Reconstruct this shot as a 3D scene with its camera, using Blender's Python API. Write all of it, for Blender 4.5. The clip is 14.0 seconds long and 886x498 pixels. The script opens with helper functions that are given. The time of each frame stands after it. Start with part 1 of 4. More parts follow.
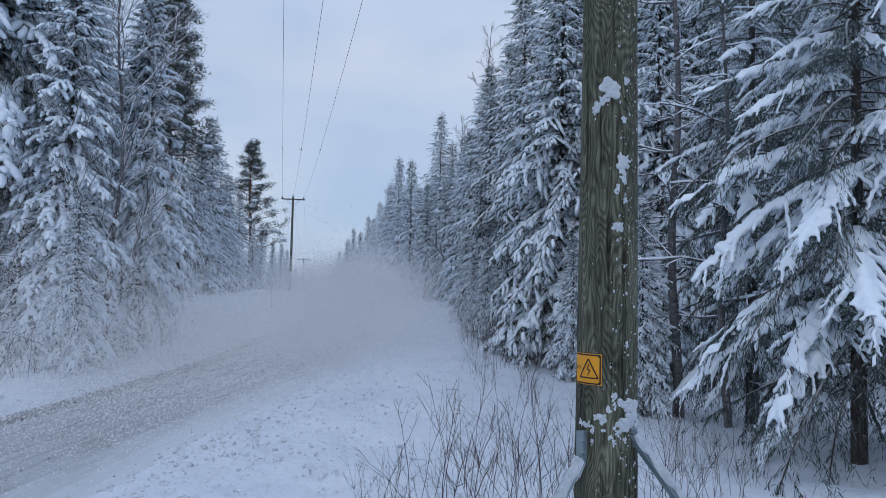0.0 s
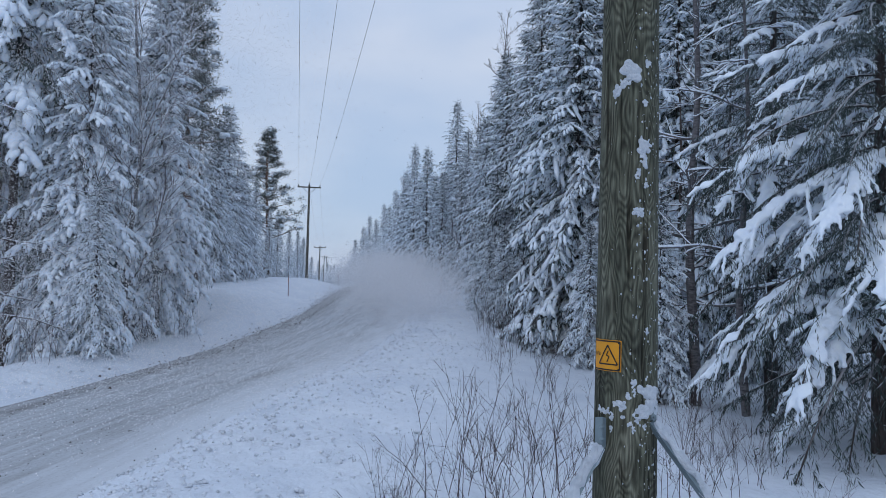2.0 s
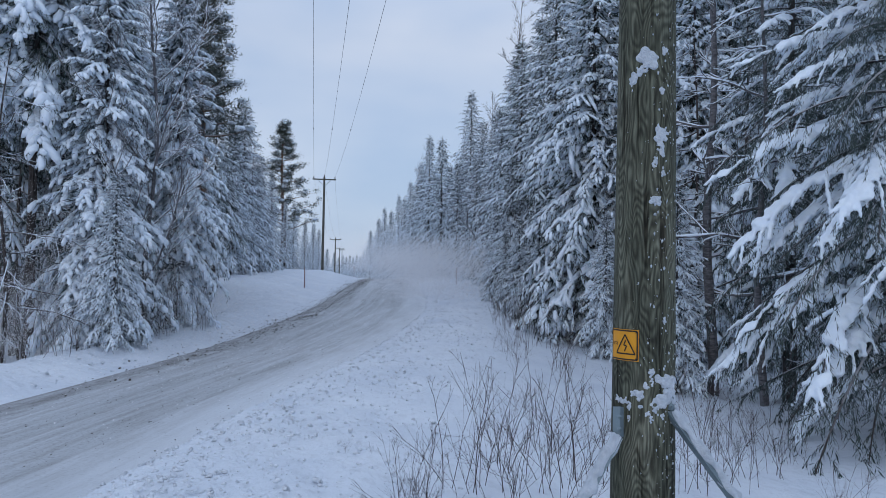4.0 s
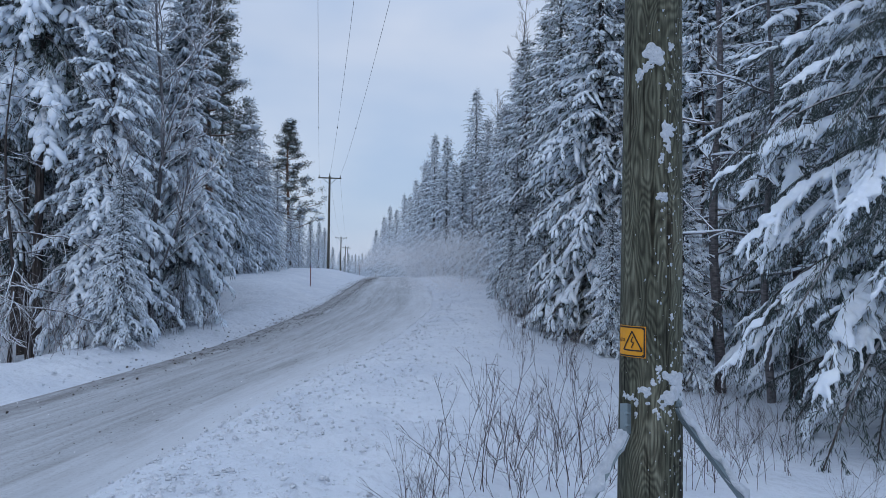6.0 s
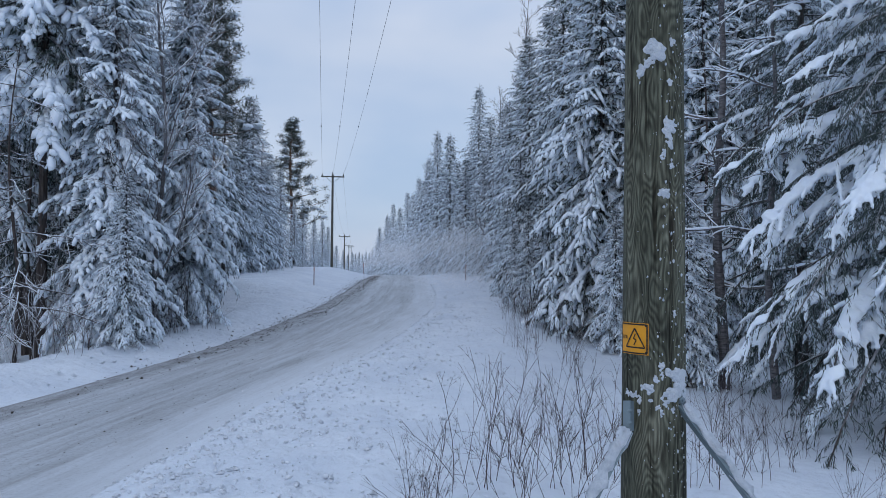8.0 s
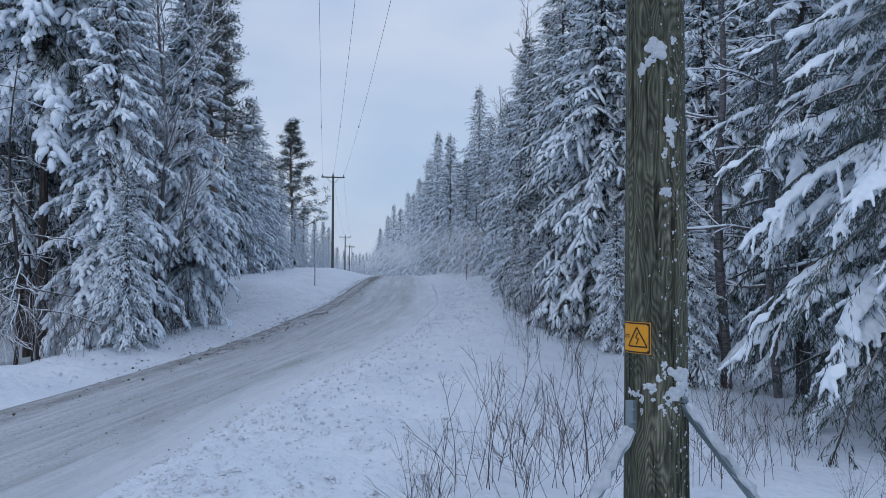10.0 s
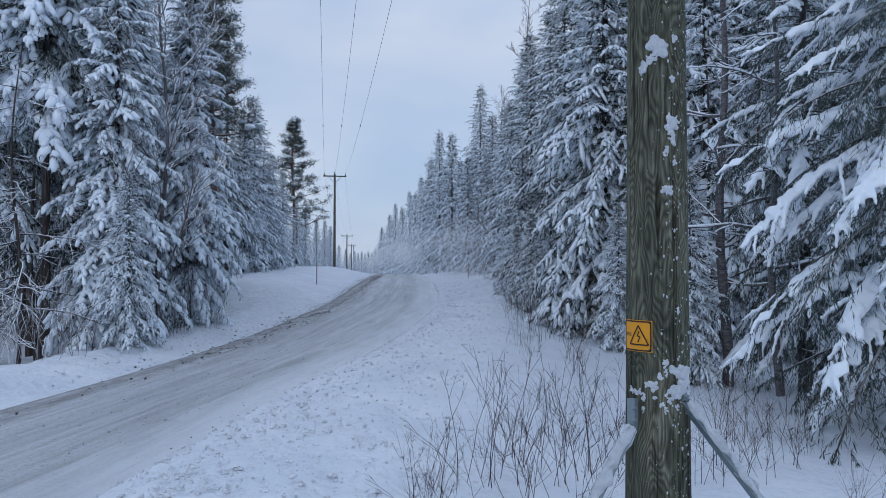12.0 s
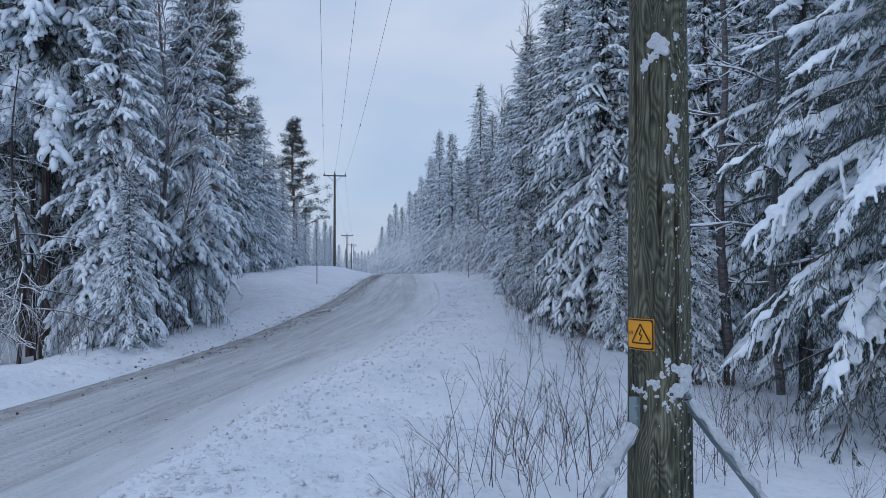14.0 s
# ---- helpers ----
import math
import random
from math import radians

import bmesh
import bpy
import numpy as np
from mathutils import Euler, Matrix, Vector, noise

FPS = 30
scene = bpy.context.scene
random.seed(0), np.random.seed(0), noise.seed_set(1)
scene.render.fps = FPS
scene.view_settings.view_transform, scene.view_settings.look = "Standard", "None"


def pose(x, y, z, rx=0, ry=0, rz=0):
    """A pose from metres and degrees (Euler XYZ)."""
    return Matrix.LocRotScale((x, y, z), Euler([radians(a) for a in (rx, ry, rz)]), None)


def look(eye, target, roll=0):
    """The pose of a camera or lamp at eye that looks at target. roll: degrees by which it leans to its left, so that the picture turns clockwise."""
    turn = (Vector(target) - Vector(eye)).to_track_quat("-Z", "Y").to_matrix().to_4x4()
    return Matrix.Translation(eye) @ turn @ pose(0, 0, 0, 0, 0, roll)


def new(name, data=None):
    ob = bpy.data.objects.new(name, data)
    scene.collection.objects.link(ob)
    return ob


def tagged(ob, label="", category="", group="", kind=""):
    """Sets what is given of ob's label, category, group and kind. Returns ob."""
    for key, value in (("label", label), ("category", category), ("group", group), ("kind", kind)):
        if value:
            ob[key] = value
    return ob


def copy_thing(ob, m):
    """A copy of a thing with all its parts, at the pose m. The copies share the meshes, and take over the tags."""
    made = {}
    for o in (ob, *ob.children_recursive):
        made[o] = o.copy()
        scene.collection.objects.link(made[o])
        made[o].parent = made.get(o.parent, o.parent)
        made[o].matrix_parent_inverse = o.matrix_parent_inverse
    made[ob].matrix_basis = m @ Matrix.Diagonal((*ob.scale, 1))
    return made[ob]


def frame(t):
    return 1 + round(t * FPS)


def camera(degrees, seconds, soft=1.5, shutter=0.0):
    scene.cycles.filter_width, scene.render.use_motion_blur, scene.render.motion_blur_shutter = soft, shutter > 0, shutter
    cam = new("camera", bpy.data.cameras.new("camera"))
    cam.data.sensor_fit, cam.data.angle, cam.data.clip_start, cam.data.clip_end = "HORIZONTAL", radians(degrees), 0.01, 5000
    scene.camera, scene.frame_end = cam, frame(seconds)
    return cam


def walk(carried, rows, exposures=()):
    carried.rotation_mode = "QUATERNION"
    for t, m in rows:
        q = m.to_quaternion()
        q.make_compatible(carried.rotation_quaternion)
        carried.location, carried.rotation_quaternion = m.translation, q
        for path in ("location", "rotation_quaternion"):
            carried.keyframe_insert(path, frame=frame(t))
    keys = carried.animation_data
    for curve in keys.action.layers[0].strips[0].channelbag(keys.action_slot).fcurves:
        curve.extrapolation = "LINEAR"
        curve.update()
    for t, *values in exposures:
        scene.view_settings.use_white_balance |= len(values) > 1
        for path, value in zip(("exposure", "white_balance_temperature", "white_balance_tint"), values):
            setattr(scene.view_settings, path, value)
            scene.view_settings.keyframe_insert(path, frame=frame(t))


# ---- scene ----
cam = camera(62, 14.0, soft=0.4)
walk(cam, [
    (0.0, pose(0.016, -0.039, 2.224, 93.173, 0, -3.257) @ pose(0, 0, 0, 0, 0, 1.261)),
    (0.5, pose(0.007, -0.044, 2.223, 93.042, 0, -3.825) @ pose(0, 0, 0, 0, 0, 1.227)),
    (1.0, pose(0.002, -0.025, 2.219, 92.393, 0, -3.791) @ pose(0, 0, 0, 0, 0, 1.339)),
    (1.5, pose(0.001, -0.021, 2.214, 92.285, 0, -2.485) @ pose(0, 0, 0, 0, 0, 1.433)),
    (2.0, pose(0.006, -0.019, 2.212, 92.22, 0, -2.054) @ pose(0, 0, 0, 0, 0, 1.39)),
    (2.5, pose(0.011, -0.026, 2.211, 92.053, 0, -1.772) @ pose(0, 0, 0, 0, 0, 1.313)),
    (3.0, pose(0.009, -0.023, 2.21, 91.805, 0, -1.409) @ pose(0, 0, 0, 0, 0, 1.186)),
    (5.5, pose(-0.004, -0.015, 2.206, 91.398, 0, -0.539) @ pose(0, 0, 0, 0, 0, 0.881)),
    (6.0, pose(-0.001, -0.016, 2.205, 91.354, 0, -0.466) @ pose(0, 0, 0, 0, 0, 0.79)),
    (6.5, pose(0.003, -0.016, 2.205, 91.274, 0, -0.383) @ pose(0, 0, 0, 0, 0, 0.679)),
    (7.0, pose(0.004, -0.011, 2.203, 91.225, 0, -0.329) @ pose(0, 0, 0, 0, 0, 0.647)),
    (7.5, pose(0.006, -0.01, 2.205, 91.205, 0, -0.243) @ pose(0, 0, 0, 0, 0, 0.537)),
    (8.0, pose(0.008, -0.008, 2.205, 91.189, 0, -0.194) @ pose(0, 0, 0, 0, 0, 0.45)),
    (10.5, pose(0.003, -0.003, 2.203, 91.201, 0, -0.122) @ pose(0, 0, 0, 0, 0, 0.158)),
    (11.0, pose(0.002, -0.005, 2.202, 91.154, 0, -0.075) @ pose(0, 0, 0, 0, 0, 0.143)),
    (11.5, pose(0.003, -0.001, 2.204, 91.133, 0, -0.039) @ pose(0, 0, 0, 0, 0, 0.101)),
    (12.0, pose(0.006, -0.006, 2.203, 91.099, 0, -0.003) @ pose(0, 0, 0, 0, 0, 0.093)),
    (12.5, pose(0.005, -0.003, 2.204, 91.098, 0, -0.006) @ pose(0, 0, 0, 0, 0, 0.094)),
    (13.0, pose(0.003, -0.004, 2.203, 91.096, 0, 0.006) @ pose(0, 0, 0, 0, 0, 0.109)),
    (13.5, pose(-0.001, -0.003, 2.201, 91.081, 0, -0.004) @ pose(0, 0, 0, 0, 0, 0.069)),
    (14.0, pose(0.0, 0.0, 2.2, 91.054, 0, -0.0) @ pose(0, 0, 0, 0, 0, 0.0)),
])

# ---- world and light: an overcast winter afternoon ----
scene.view_settings.exposure = 0.0
world = bpy.data.worlds.new("overcast_sky")
world.use_nodes = True
scene.world = world


def build_world():
    nt = world.node_tree
    nt.nodes.clear()
    out = nt.nodes.new("ShaderNodeOutputWorld")
    mix = nt.nodes.new("ShaderNodeMixShader")
    mix.inputs[0].default_value = 0.86
    clear = nt.nodes.new("ShaderNodeBackground")
    sky = nt.nodes.new("ShaderNodeTexSky")
    sky.sky_type, sky.sun_disc = "NISHITA", False
    sky.sun_elevation, sky.sun_rotation = radians(12), radians(200)
    clear.inputs[1].default_value = 0.12
    nt.links.new(sky.outputs[0], clear.inputs[0])
    cloud = nt.nodes.new("ShaderNodeBackground")
    coord = nt.nodes.new("ShaderNodeTexCoord")
    mapping = nt.nodes.new("ShaderNodeMapping")
    mapping.inputs["Scale"].default_value = (1.0, 1.0, 2.2)
    nz = nt.nodes.new("ShaderNodeTexNoise")
    nz.inputs["Scale"].default_value, nz.inputs["Detail"].default_value = 2.6, 4
    nz.inputs["Roughness"].default_value = 0.45
    ramp = nt.nodes.new("ShaderNodeValToRGB")
    ramp.color_ramp.elements[0].position, ramp.color_ramp.elements[1].position = 0.36, 0.66
    ramp.color_ramp.elements[0].color = (0.41, 0.54, 0.78, 1)
    ramp.color_ramp.elements[1].color = (0.61, 0.69, 0.86, 1)
    nt.links.new(coord.outputs["Generated"], mapping.inputs[0])
    nt.links.new(mapping.outputs[0], nz.inputs["Vector"])
    nt.links.new(nz.outputs[0], ramp.inputs[0])
    # an overcast sky grows brighter towards the zenith
    high = nt.nodes.new("ShaderNodeSeparateXYZ")
    nt.links.new(coord.outputs["Generated"], high.inputs[0])
    zenith = nt.nodes.new("ShaderNodeMapRange")
    zenith.inputs["From Min"].default_value, zenith.inputs["From Max"].default_value = 0.3, 1.0
    zenith.inputs["To Min"].default_value, zenith.inputs["To Max"].default_value = 1.0, 1.6
    nt.links.new(high.outputs["Z"], zenith.inputs["Value"])
    nt.links.new(zenith.outputs[0], cloud.inputs[1])
    nt.links.new(ramp.outputs[0], cloud.inputs[0])
    nt.links.new(clear.outputs[0], mix.inputs[1])
    nt.links.new(cloud.outputs[0], mix.inputs[2])
    nt.links.new(mix.outputs[0], out.inputs[0])


build_world()
sun_data = bpy.data.lights.new("sun", "SUN")
sun_data.energy, sun_data.angle, sun_data.color = 0.15, radians(40), (1.0, 0.97, 0.95)
sun = new("sun", sun_data)
sun.matrix_basis = look((-8, -20, 14), (0, 0, 0))


# ---- materials ----
def material(name, rough=0.8, spec=0.3):
    m = bpy.data.materials.new(name)
    m.use_nodes = True
    b = m.node_tree.nodes["Principled BSDF"]
    b.inputs["Roughness"].default_value = rough
    b.inputs["Specular IOR Level"].default_value = spec
    return m, m.node_tree, b


def noise_ramp(nt, vector, scale, stops, detail=5, rough=0.6, stretch=(1, 1, 1)):
    mp = nt.nodes.new("ShaderNodeMapping")
    mp.inputs["Scale"].default_value = stretch
    nt.links.new(vector, mp.inputs[0])
    nz = nt.nodes.new("ShaderNodeTexNoise")
    nz.inputs["Scale"].default_value = scale
    nz.inputs["Detail"].default_value, nz.inputs["Roughness"].default_value = detail, rough
    nt.links.new(mp.outputs[0], nz.inputs["Vector"])
    rp = nt.nodes.new("ShaderNodeValToRGB")
    el = rp.color_ramp.elements
    while len(el) < len(stops):
        el.new(0.5)
    for e, (p, c) in zip(el, stops):
        e.position, e.color = p, (*c, 1)
    nt.links.new(nz.outputs[0], rp.inputs[0])
    return rp.outputs[0], nz.outputs[0]


def mix_color(nt, fac, a, b, mode="MIX"):
    mx = nt.nodes.new("ShaderNodeMix")
    mx.data_type, mx.blend_type = "RGBA", mode
    for sock, v in ((mx.inputs[0], fac), (mx.inputs[6], a), (mx.inputs[7], b)):
        if isinstance(v, bpy.types.NodeSocket):
            nt.links.new(v, sock)
        else:
            sock.default_value = v if isinstance(v, (int, float)) else (*v, 1)
    return mx.outputs[2]


def bump(nt, b, height, strength, distance, below=None):
    bp = nt.nodes.new("ShaderNodeBump")
    bp.inputs["Strength"].default_value, bp.inputs["Distance"].default_value = strength, distance
    nt.links.new(height, bp.inputs["Height"])
    if below:
        nt.links.new(below, bp.inputs["Normal"])
    nt.links.new(bp.outputs[0], b.inputs["Normal"])
    return bp.outputs[0]


def object_coord(nt):
    return nt.nodes.new("ShaderNodeTexCoord").outputs["Object"]


def up_mask(nt, lo, hi):
    """1 where a face looks up, 0 where it looks down."""
    g = nt.nodes.new("ShaderNodeNewGeometry")
    sx = nt.nodes.new("ShaderNodeSeparateXYZ")
    nt.links.new(g.outputs["Normal"], sx.inputs[0])
    mr = nt.nodes.new("ShaderNodeMapRange")
    mr.inputs["From Min"].default_value, mr.inputs["From Max"].default_value = lo, hi
    nt.links.new(sx.outputs["Z"], mr.inputs["Value"])
    return mr.outputs[0]


def make_snow(name, lo=(0.78, 0.83, 0.9), hi=(0.88, 0.91, 0.95), scale=3.0, grain=60.0, relief=2.5, deep=0.05, dirt=0.0):
    m, nt, b = material(name, 0.75, 0.25)
    v = object_coord(nt)
    c, _ = noise_ramp(nt, v, scale, ((0.3, lo), (0.7, hi)))
    if dirt:
        spots, _ = noise_ramp(nt, v, 7.0, ((0.36, (0.62, 0.61, 0.61)), (0.5, (1, 1, 1))), detail=7, rough=0.75)
        c = mix_color(nt, dirt, c, spots, "MULTIPLY")
    nt.links.new(c, b.inputs["Base Color"])
    _, h = noise_ramp(nt, v, grain, ((0, (0, 0, 0)), (1, (1, 1, 1))))
    _, h2 = noise_ramp(nt, v, scale * relief, ((0, (0, 0, 0)), (1, (1, 1, 1))))
    n = bump(nt, b, h2, 0.6, deep)
    bump(nt, b, h, 0.4, 0.006, n)
    return m


SNOW = make_snow("ground_snow", (0.61, 0.66, 0.73), (0.73, 0.77, 0.82), scale=0.6, grain=30, relief=9, deep=0.12, dirt=0.3)
SNOW_LOAD = make_snow("snow_load", (0.79, 0.875, 0.98), (0.87, 0.94, 0.99), 4.0, 60)
# snow on the pole: shade of its dim side put into the colour
SNOW_SHADED = make_snow("clinging_snow", (0.5, 0.56, 0.63), (0.7, 0.75, 0.81), 30.0, 160)
CLOD = make_snow("snow_clod", (0.58, 0.61, 0.66), (0.82, 0.86, 0.91), 5.0, 60)


def make_bark(name, dark, light, snow_lo=2.0, snow_hi=3.0, stretch=(6, 6, 0.8)):
    m, nt, b = material(name, 0.9, 0.15)
    v = object_coord(nt)
    c, h = noise_ramp(nt, v, 4.0, ((0.3, dark), (0.7, light)), stretch=stretch)
    if snow_lo < 1.5:
        c = mix_color(nt, up_mask(nt, snow_lo, snow_hi), c, (0.84, 0.87, 0.92))
    nt.links.new(c, b.inputs["Base Color"])
    bump(nt, b, h, 0.8, 0.03)
    return m


BARK_SPRUCE = make_bark("spruce_bark", (0.022, 0.02, 0.02), (0.1, 0.085, 0.08), 0.45, 0.85)
BARK_PINE = make_bark("pine_bark", (0.09, 0.05, 0.035), (0.24, 0.14, 0.095), 0.5, 0.9)
BARK_BIRCH = make_bark("birch_bark", (0.045, 0.044, 0.048), (0.21, 0.205, 0.215), 0.1, 0.5, (2, 2, 7))
FROST_TWIG = make_bark("frosted_twig", (0.05, 0.048, 0.052), (0.2, 0.195, 0.21), -0.25, 0.5)
SHRUB_BARK = make_bark("shrub_bark", (0.03, 0.023, 0.025), (0.09, 0.064, 0.064))


def make_needles(name, dark, light, frost, amount):
    m, nt, b = material(name, 0.7, 0.25)
    g = nt.nodes.new("ShaderNodeNewGeometry")
    rp = nt.nodes.new("ShaderNodeValToRGB")
    el = rp.color_ramp.elements
    el[0].position, el[0].color = 0.0, (*dark, 1)
    el[1].position, el[1].color = 1.0 - amount, (*light, 1)
    e = el.new(1.0)
    e.color = (*frost, 1)
    nt.links.new(g.outputs["Random Per Island"], rp.inputs[0])
    nt.links.new(rp.outputs[0], b.inputs["Base Color"])
    return m


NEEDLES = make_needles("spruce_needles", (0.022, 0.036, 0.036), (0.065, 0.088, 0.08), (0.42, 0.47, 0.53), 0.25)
# frost plus distance haze, both put into the needle colour: paler and bluer
NEEDLES_FROST_HAZE = make_needles("frosted_hazy_needles", (0.028, 0.043, 0.05), (0.09, 0.12, 0.135), (0.66, 0.7, 0.76), 0.36)
NEEDLES_PINE = make_needles("pine_needles", (0.03, 0.045, 0.04), (0.085, 0.1, 0.085), (0.45, 0.48, 0.52), 0.15)


def make_road():
    m, nt, b = material("packed_snow_road", 0.62, 0.35)
    uv = nt.nodes.new("ShaderNodeUVMap")
    uv.uv_map = "lane"
    v = uv.outputs[0]
    ice, h = noise_ramp(nt, v, 1.0, ((0.3, (0.435, 0.46, 0.485)), (0.5, (0.52, 0.55, 0.58)), (0.75, (0.59, 0.625, 0.66))),
                        detail=7, stretch=(2.6, 0.10, 1))
    grit, g = noise_ramp(nt, v, 1.0, ((0.45, (1, 1, 1)), (0.66, (0.58, 0.535, 0.51))), detail=9, rough=0.8, stretch=(6, 0.4, 1))
    c = mix_color(nt, 0.75, ice, grit, "MULTIPLY")
    blot, _ = noise_ramp(nt, v, 1.0, ((0.4, (0.86, 0.86, 0.86)), (0.65, (1, 1, 1))), detail=3, stretch=(0.5, 0.12, 1))
    c = mix_color(nt, 1.0, c, blot, "MULTIPLY")
    speck, s = noise_ramp(nt, v, 22.0, ((0.36, (0.45, 0.44, 0.44)), (0.5, (1.1, 1.1, 1.1)), (0.62, (1, 1, 1)), (0.69, (0.2, 0.18, 0.165))), detail=6, rough=0.85)
    c = mix_color(nt, 0.85, c, speck, "MULTIPLY")
    # thin pale ridges squeezed up between the wheel tracks
    ridge, _ = noise_ramp(nt, v, 1.0, ((0.5, (0, 0, 0)), (0.525, (1, 1, 1)), (0.55, (0, 0, 0))), detail=3, rough=0.4, stretch=(1.6, 0.035, 1))
    c = mix_color(nt, ridge, c, mix_color(nt, 0.28, c, (0.68, 0.71, 0.75)))
    sx = nt.nodes.new("ShaderNodeSeparateXYZ")
    nt.links.new(v, sx.inputs[0])
    # gravel showing through along the side that the plough scrapes
    _, worn = noise_ramp(nt, v, 1.0, ((0, (0, 0, 0)), (1, (1, 1, 1))), detail=8, rough=0.8, stretch=(5, 1.2, 1))
    wide = nt.nodes.new("ShaderNodeMath")
    wide.operation = "MULTIPLY_ADD"
    nt.links.new(worn, wide.inputs[0])
    wide.inputs[1].default_value = -4.2
    nt.links.new(sx.outputs[0], wide.inputs[2])
    scraped = nt.nodes.new("ShaderNodeMapRange")
    scraped.inputs["From Min"].default_value, scraped.inputs["From Max"].default_value = -1.2, -2.3
    nt.links.new(wide.outputs[0], scraped.inputs["Value"])
    c = mix_color(nt, scraped.outputs[0], c, mix_color(nt, 0.75, c, (0.13, 0.115, 0.105)))
    _, wob = noise_ramp(nt, v, 1.0, ((0, (0, 0, 0)), (1, (1, 1, 1))), detail=6, rough=0.7, stretch=(1.5, 0.5, 1))
    ad = nt.nodes.new("ShaderNodeMath")
    ad.operation = "MULTIPLY_ADD"
    nt.links.new(wob, ad.inputs[0])
    ad.inputs[1].default_value = 1.5
    nt.links.new(sx.outputs[0], ad.inputs[2])
    mr = nt.nodes.new("ShaderNodeMapRange")
    mr.inputs["From Min"].default_value, mr.inputs["From Max"].default_value = 3.5, 5.2
    nt.links.new(ad.outputs[0], mr.inputs["Value"])
    c = mix_color(nt, mr.outputs[0], c, (0.7, 0.74, 0.79))
    nt.links.new(c, b.inputs["Base Color"])
    n = bump(nt, b, h, 0.5, 0.05)
    bump(nt, b, s, 0.8, 0.02, n)
    return m


ROAD = make_road()


def plain(name, color, rough=0.6, metal=0.0, var=0.25, scale=8.0):
    m, nt, b = material(name, rough, 0.4)
    b.inputs["Metallic"].default_value = metal
    v = object_coord(nt)
    c, h = noise_ramp(nt, v, scale, ((0.3, tuple(x * (1 - var) for x in color)), (0.7, color)))
    nt.links.new(c, b.inputs["Base Color"])
    bump(nt, b, h, 0.25, 0.004)
    return m


GRIT = plain("road_grit", (0.09, 0.075, 0.065), 0.9, scale=20)
STEEL = plain("galvanised_steel", (0.2, 0.26, 0.29), 0.5, 0.35)
WIRE = plain("conductor", (0.1, 0.1, 0.11), 0.5, 0.5)
PORCELAIN = plain("insulator", (0.05, 0.04, 0.04), 0.3)
POLE_FAR = plain("weathered_pole", (0.11, 0.105, 0.09), 0.9, scale=3)
MARKER = plain("marker_stick", (0.22, 0.07, 0.05), 0.7)
MARKER_TIP = plain("marker_reflector", (0.5, 0.2, 0.12), 0.4)
YELLOW = plain("warning_yellow", (0.72, 0.31, 0.012), 0.45, var=0.12)
BLACK = plain("sign_black", (0.012, 0.011, 0.01), 0.5)


def make_pole_wood():
    m, nt, b = material("impregnated_pole_wood", 0.85, 0.2)
    v = object_coord(nt)
    base, h = noise_ramp(nt, v, 3.0, ((0.25, (0.04, 0.044, 0.035)), (0.5, (0.1, 0.107, 0.082)), (0.75, (0.185, 0.187, 0.148))),
                         detail=6, stretch=(3, 3, 0.5))
    _, contour = noise_ramp(nt, v, 5.5, ((0, (0, 0, 0)), (1, (1, 1, 1))), detail=2.2, rough=0.42, stretch=(1, 1, 0.25))
    rings = nt.nodes.new("ShaderNodeMath")
    rings.operation = "MULTIPLY"
    rings.inputs[1].default_value = 240
    nt.links.new(contour, rings.inputs[0])
    sine = nt.nodes.new("ShaderNodeMath")
    sine.operation = "SINE"
    nt.links.new(rings.outputs[0], sine.inputs[0])
    rp = nt.nodes.new("ShaderNodeMapRange")
    rp.inputs["From Min"].default_value, rp.inputs["To Min"].default_value, rp.inputs["To Max"].default_value = -1, 0.5, 1.2
    nt.links.new(sine.outputs[0], rp.inputs["Value"])
    c = mix_color(nt, 0.9, base, rp.outputs[0], "MULTIPLY")
    fibre, _ = noise_ramp(nt, v, 30.0, ((0.38, (0.4, 0.38, 0.35)), (0.62, (1.35, 1.35, 1.3))), detail=6, stretch=(3, 3, 0.25))
    c = mix_color(nt, 0.8, c, fibre, "MULTIPLY")
    crack, k = noise_ramp(nt, v, 2.0, ((0.36, (0.25, 0.22, 0.2)), (0.42, (1, 1, 1))), detail=4, stretch=(14, 14, 0.5))
    c = mix_color(nt, 0.9, c, crack, "MULTIPLY")
    nt.links.new(c, b.inputs["Base Color"])
    n = bump(nt, b, k, 0.6, 0.01)
    bump(nt, b, sine.outputs[0], 0.4, 0.002, n)
    return m


POLE_WOOD = make_pole_wood()


def make_flake():
    m, nt, b = material("airborne_snow", 0.9, 0.1)
    out = nt.nodes["Material Output"]
    tr = nt.nodes.new("ShaderNodeBsdfTranslucent")
    tr.inputs[0].default_value = (0.9, 0.89, 0.895, 1)
    df = nt.nodes.new("ShaderNodeBsdfDiffuse")
    df.inputs[0].default_value = (0.9, 0.89, 0.895, 1)
    mx = nt.nodes.new("ShaderNodeMixShader")
    mx.inputs[0].default_value = 0.5
    nt.links.new(df.outputs[0], mx.inputs[1])
    nt.links.new(tr.outputs[0], mx.inputs[2])
    nt.links.new(mx.outputs[0], out.inputs[0])
    return m


FLAKE = make_flake()


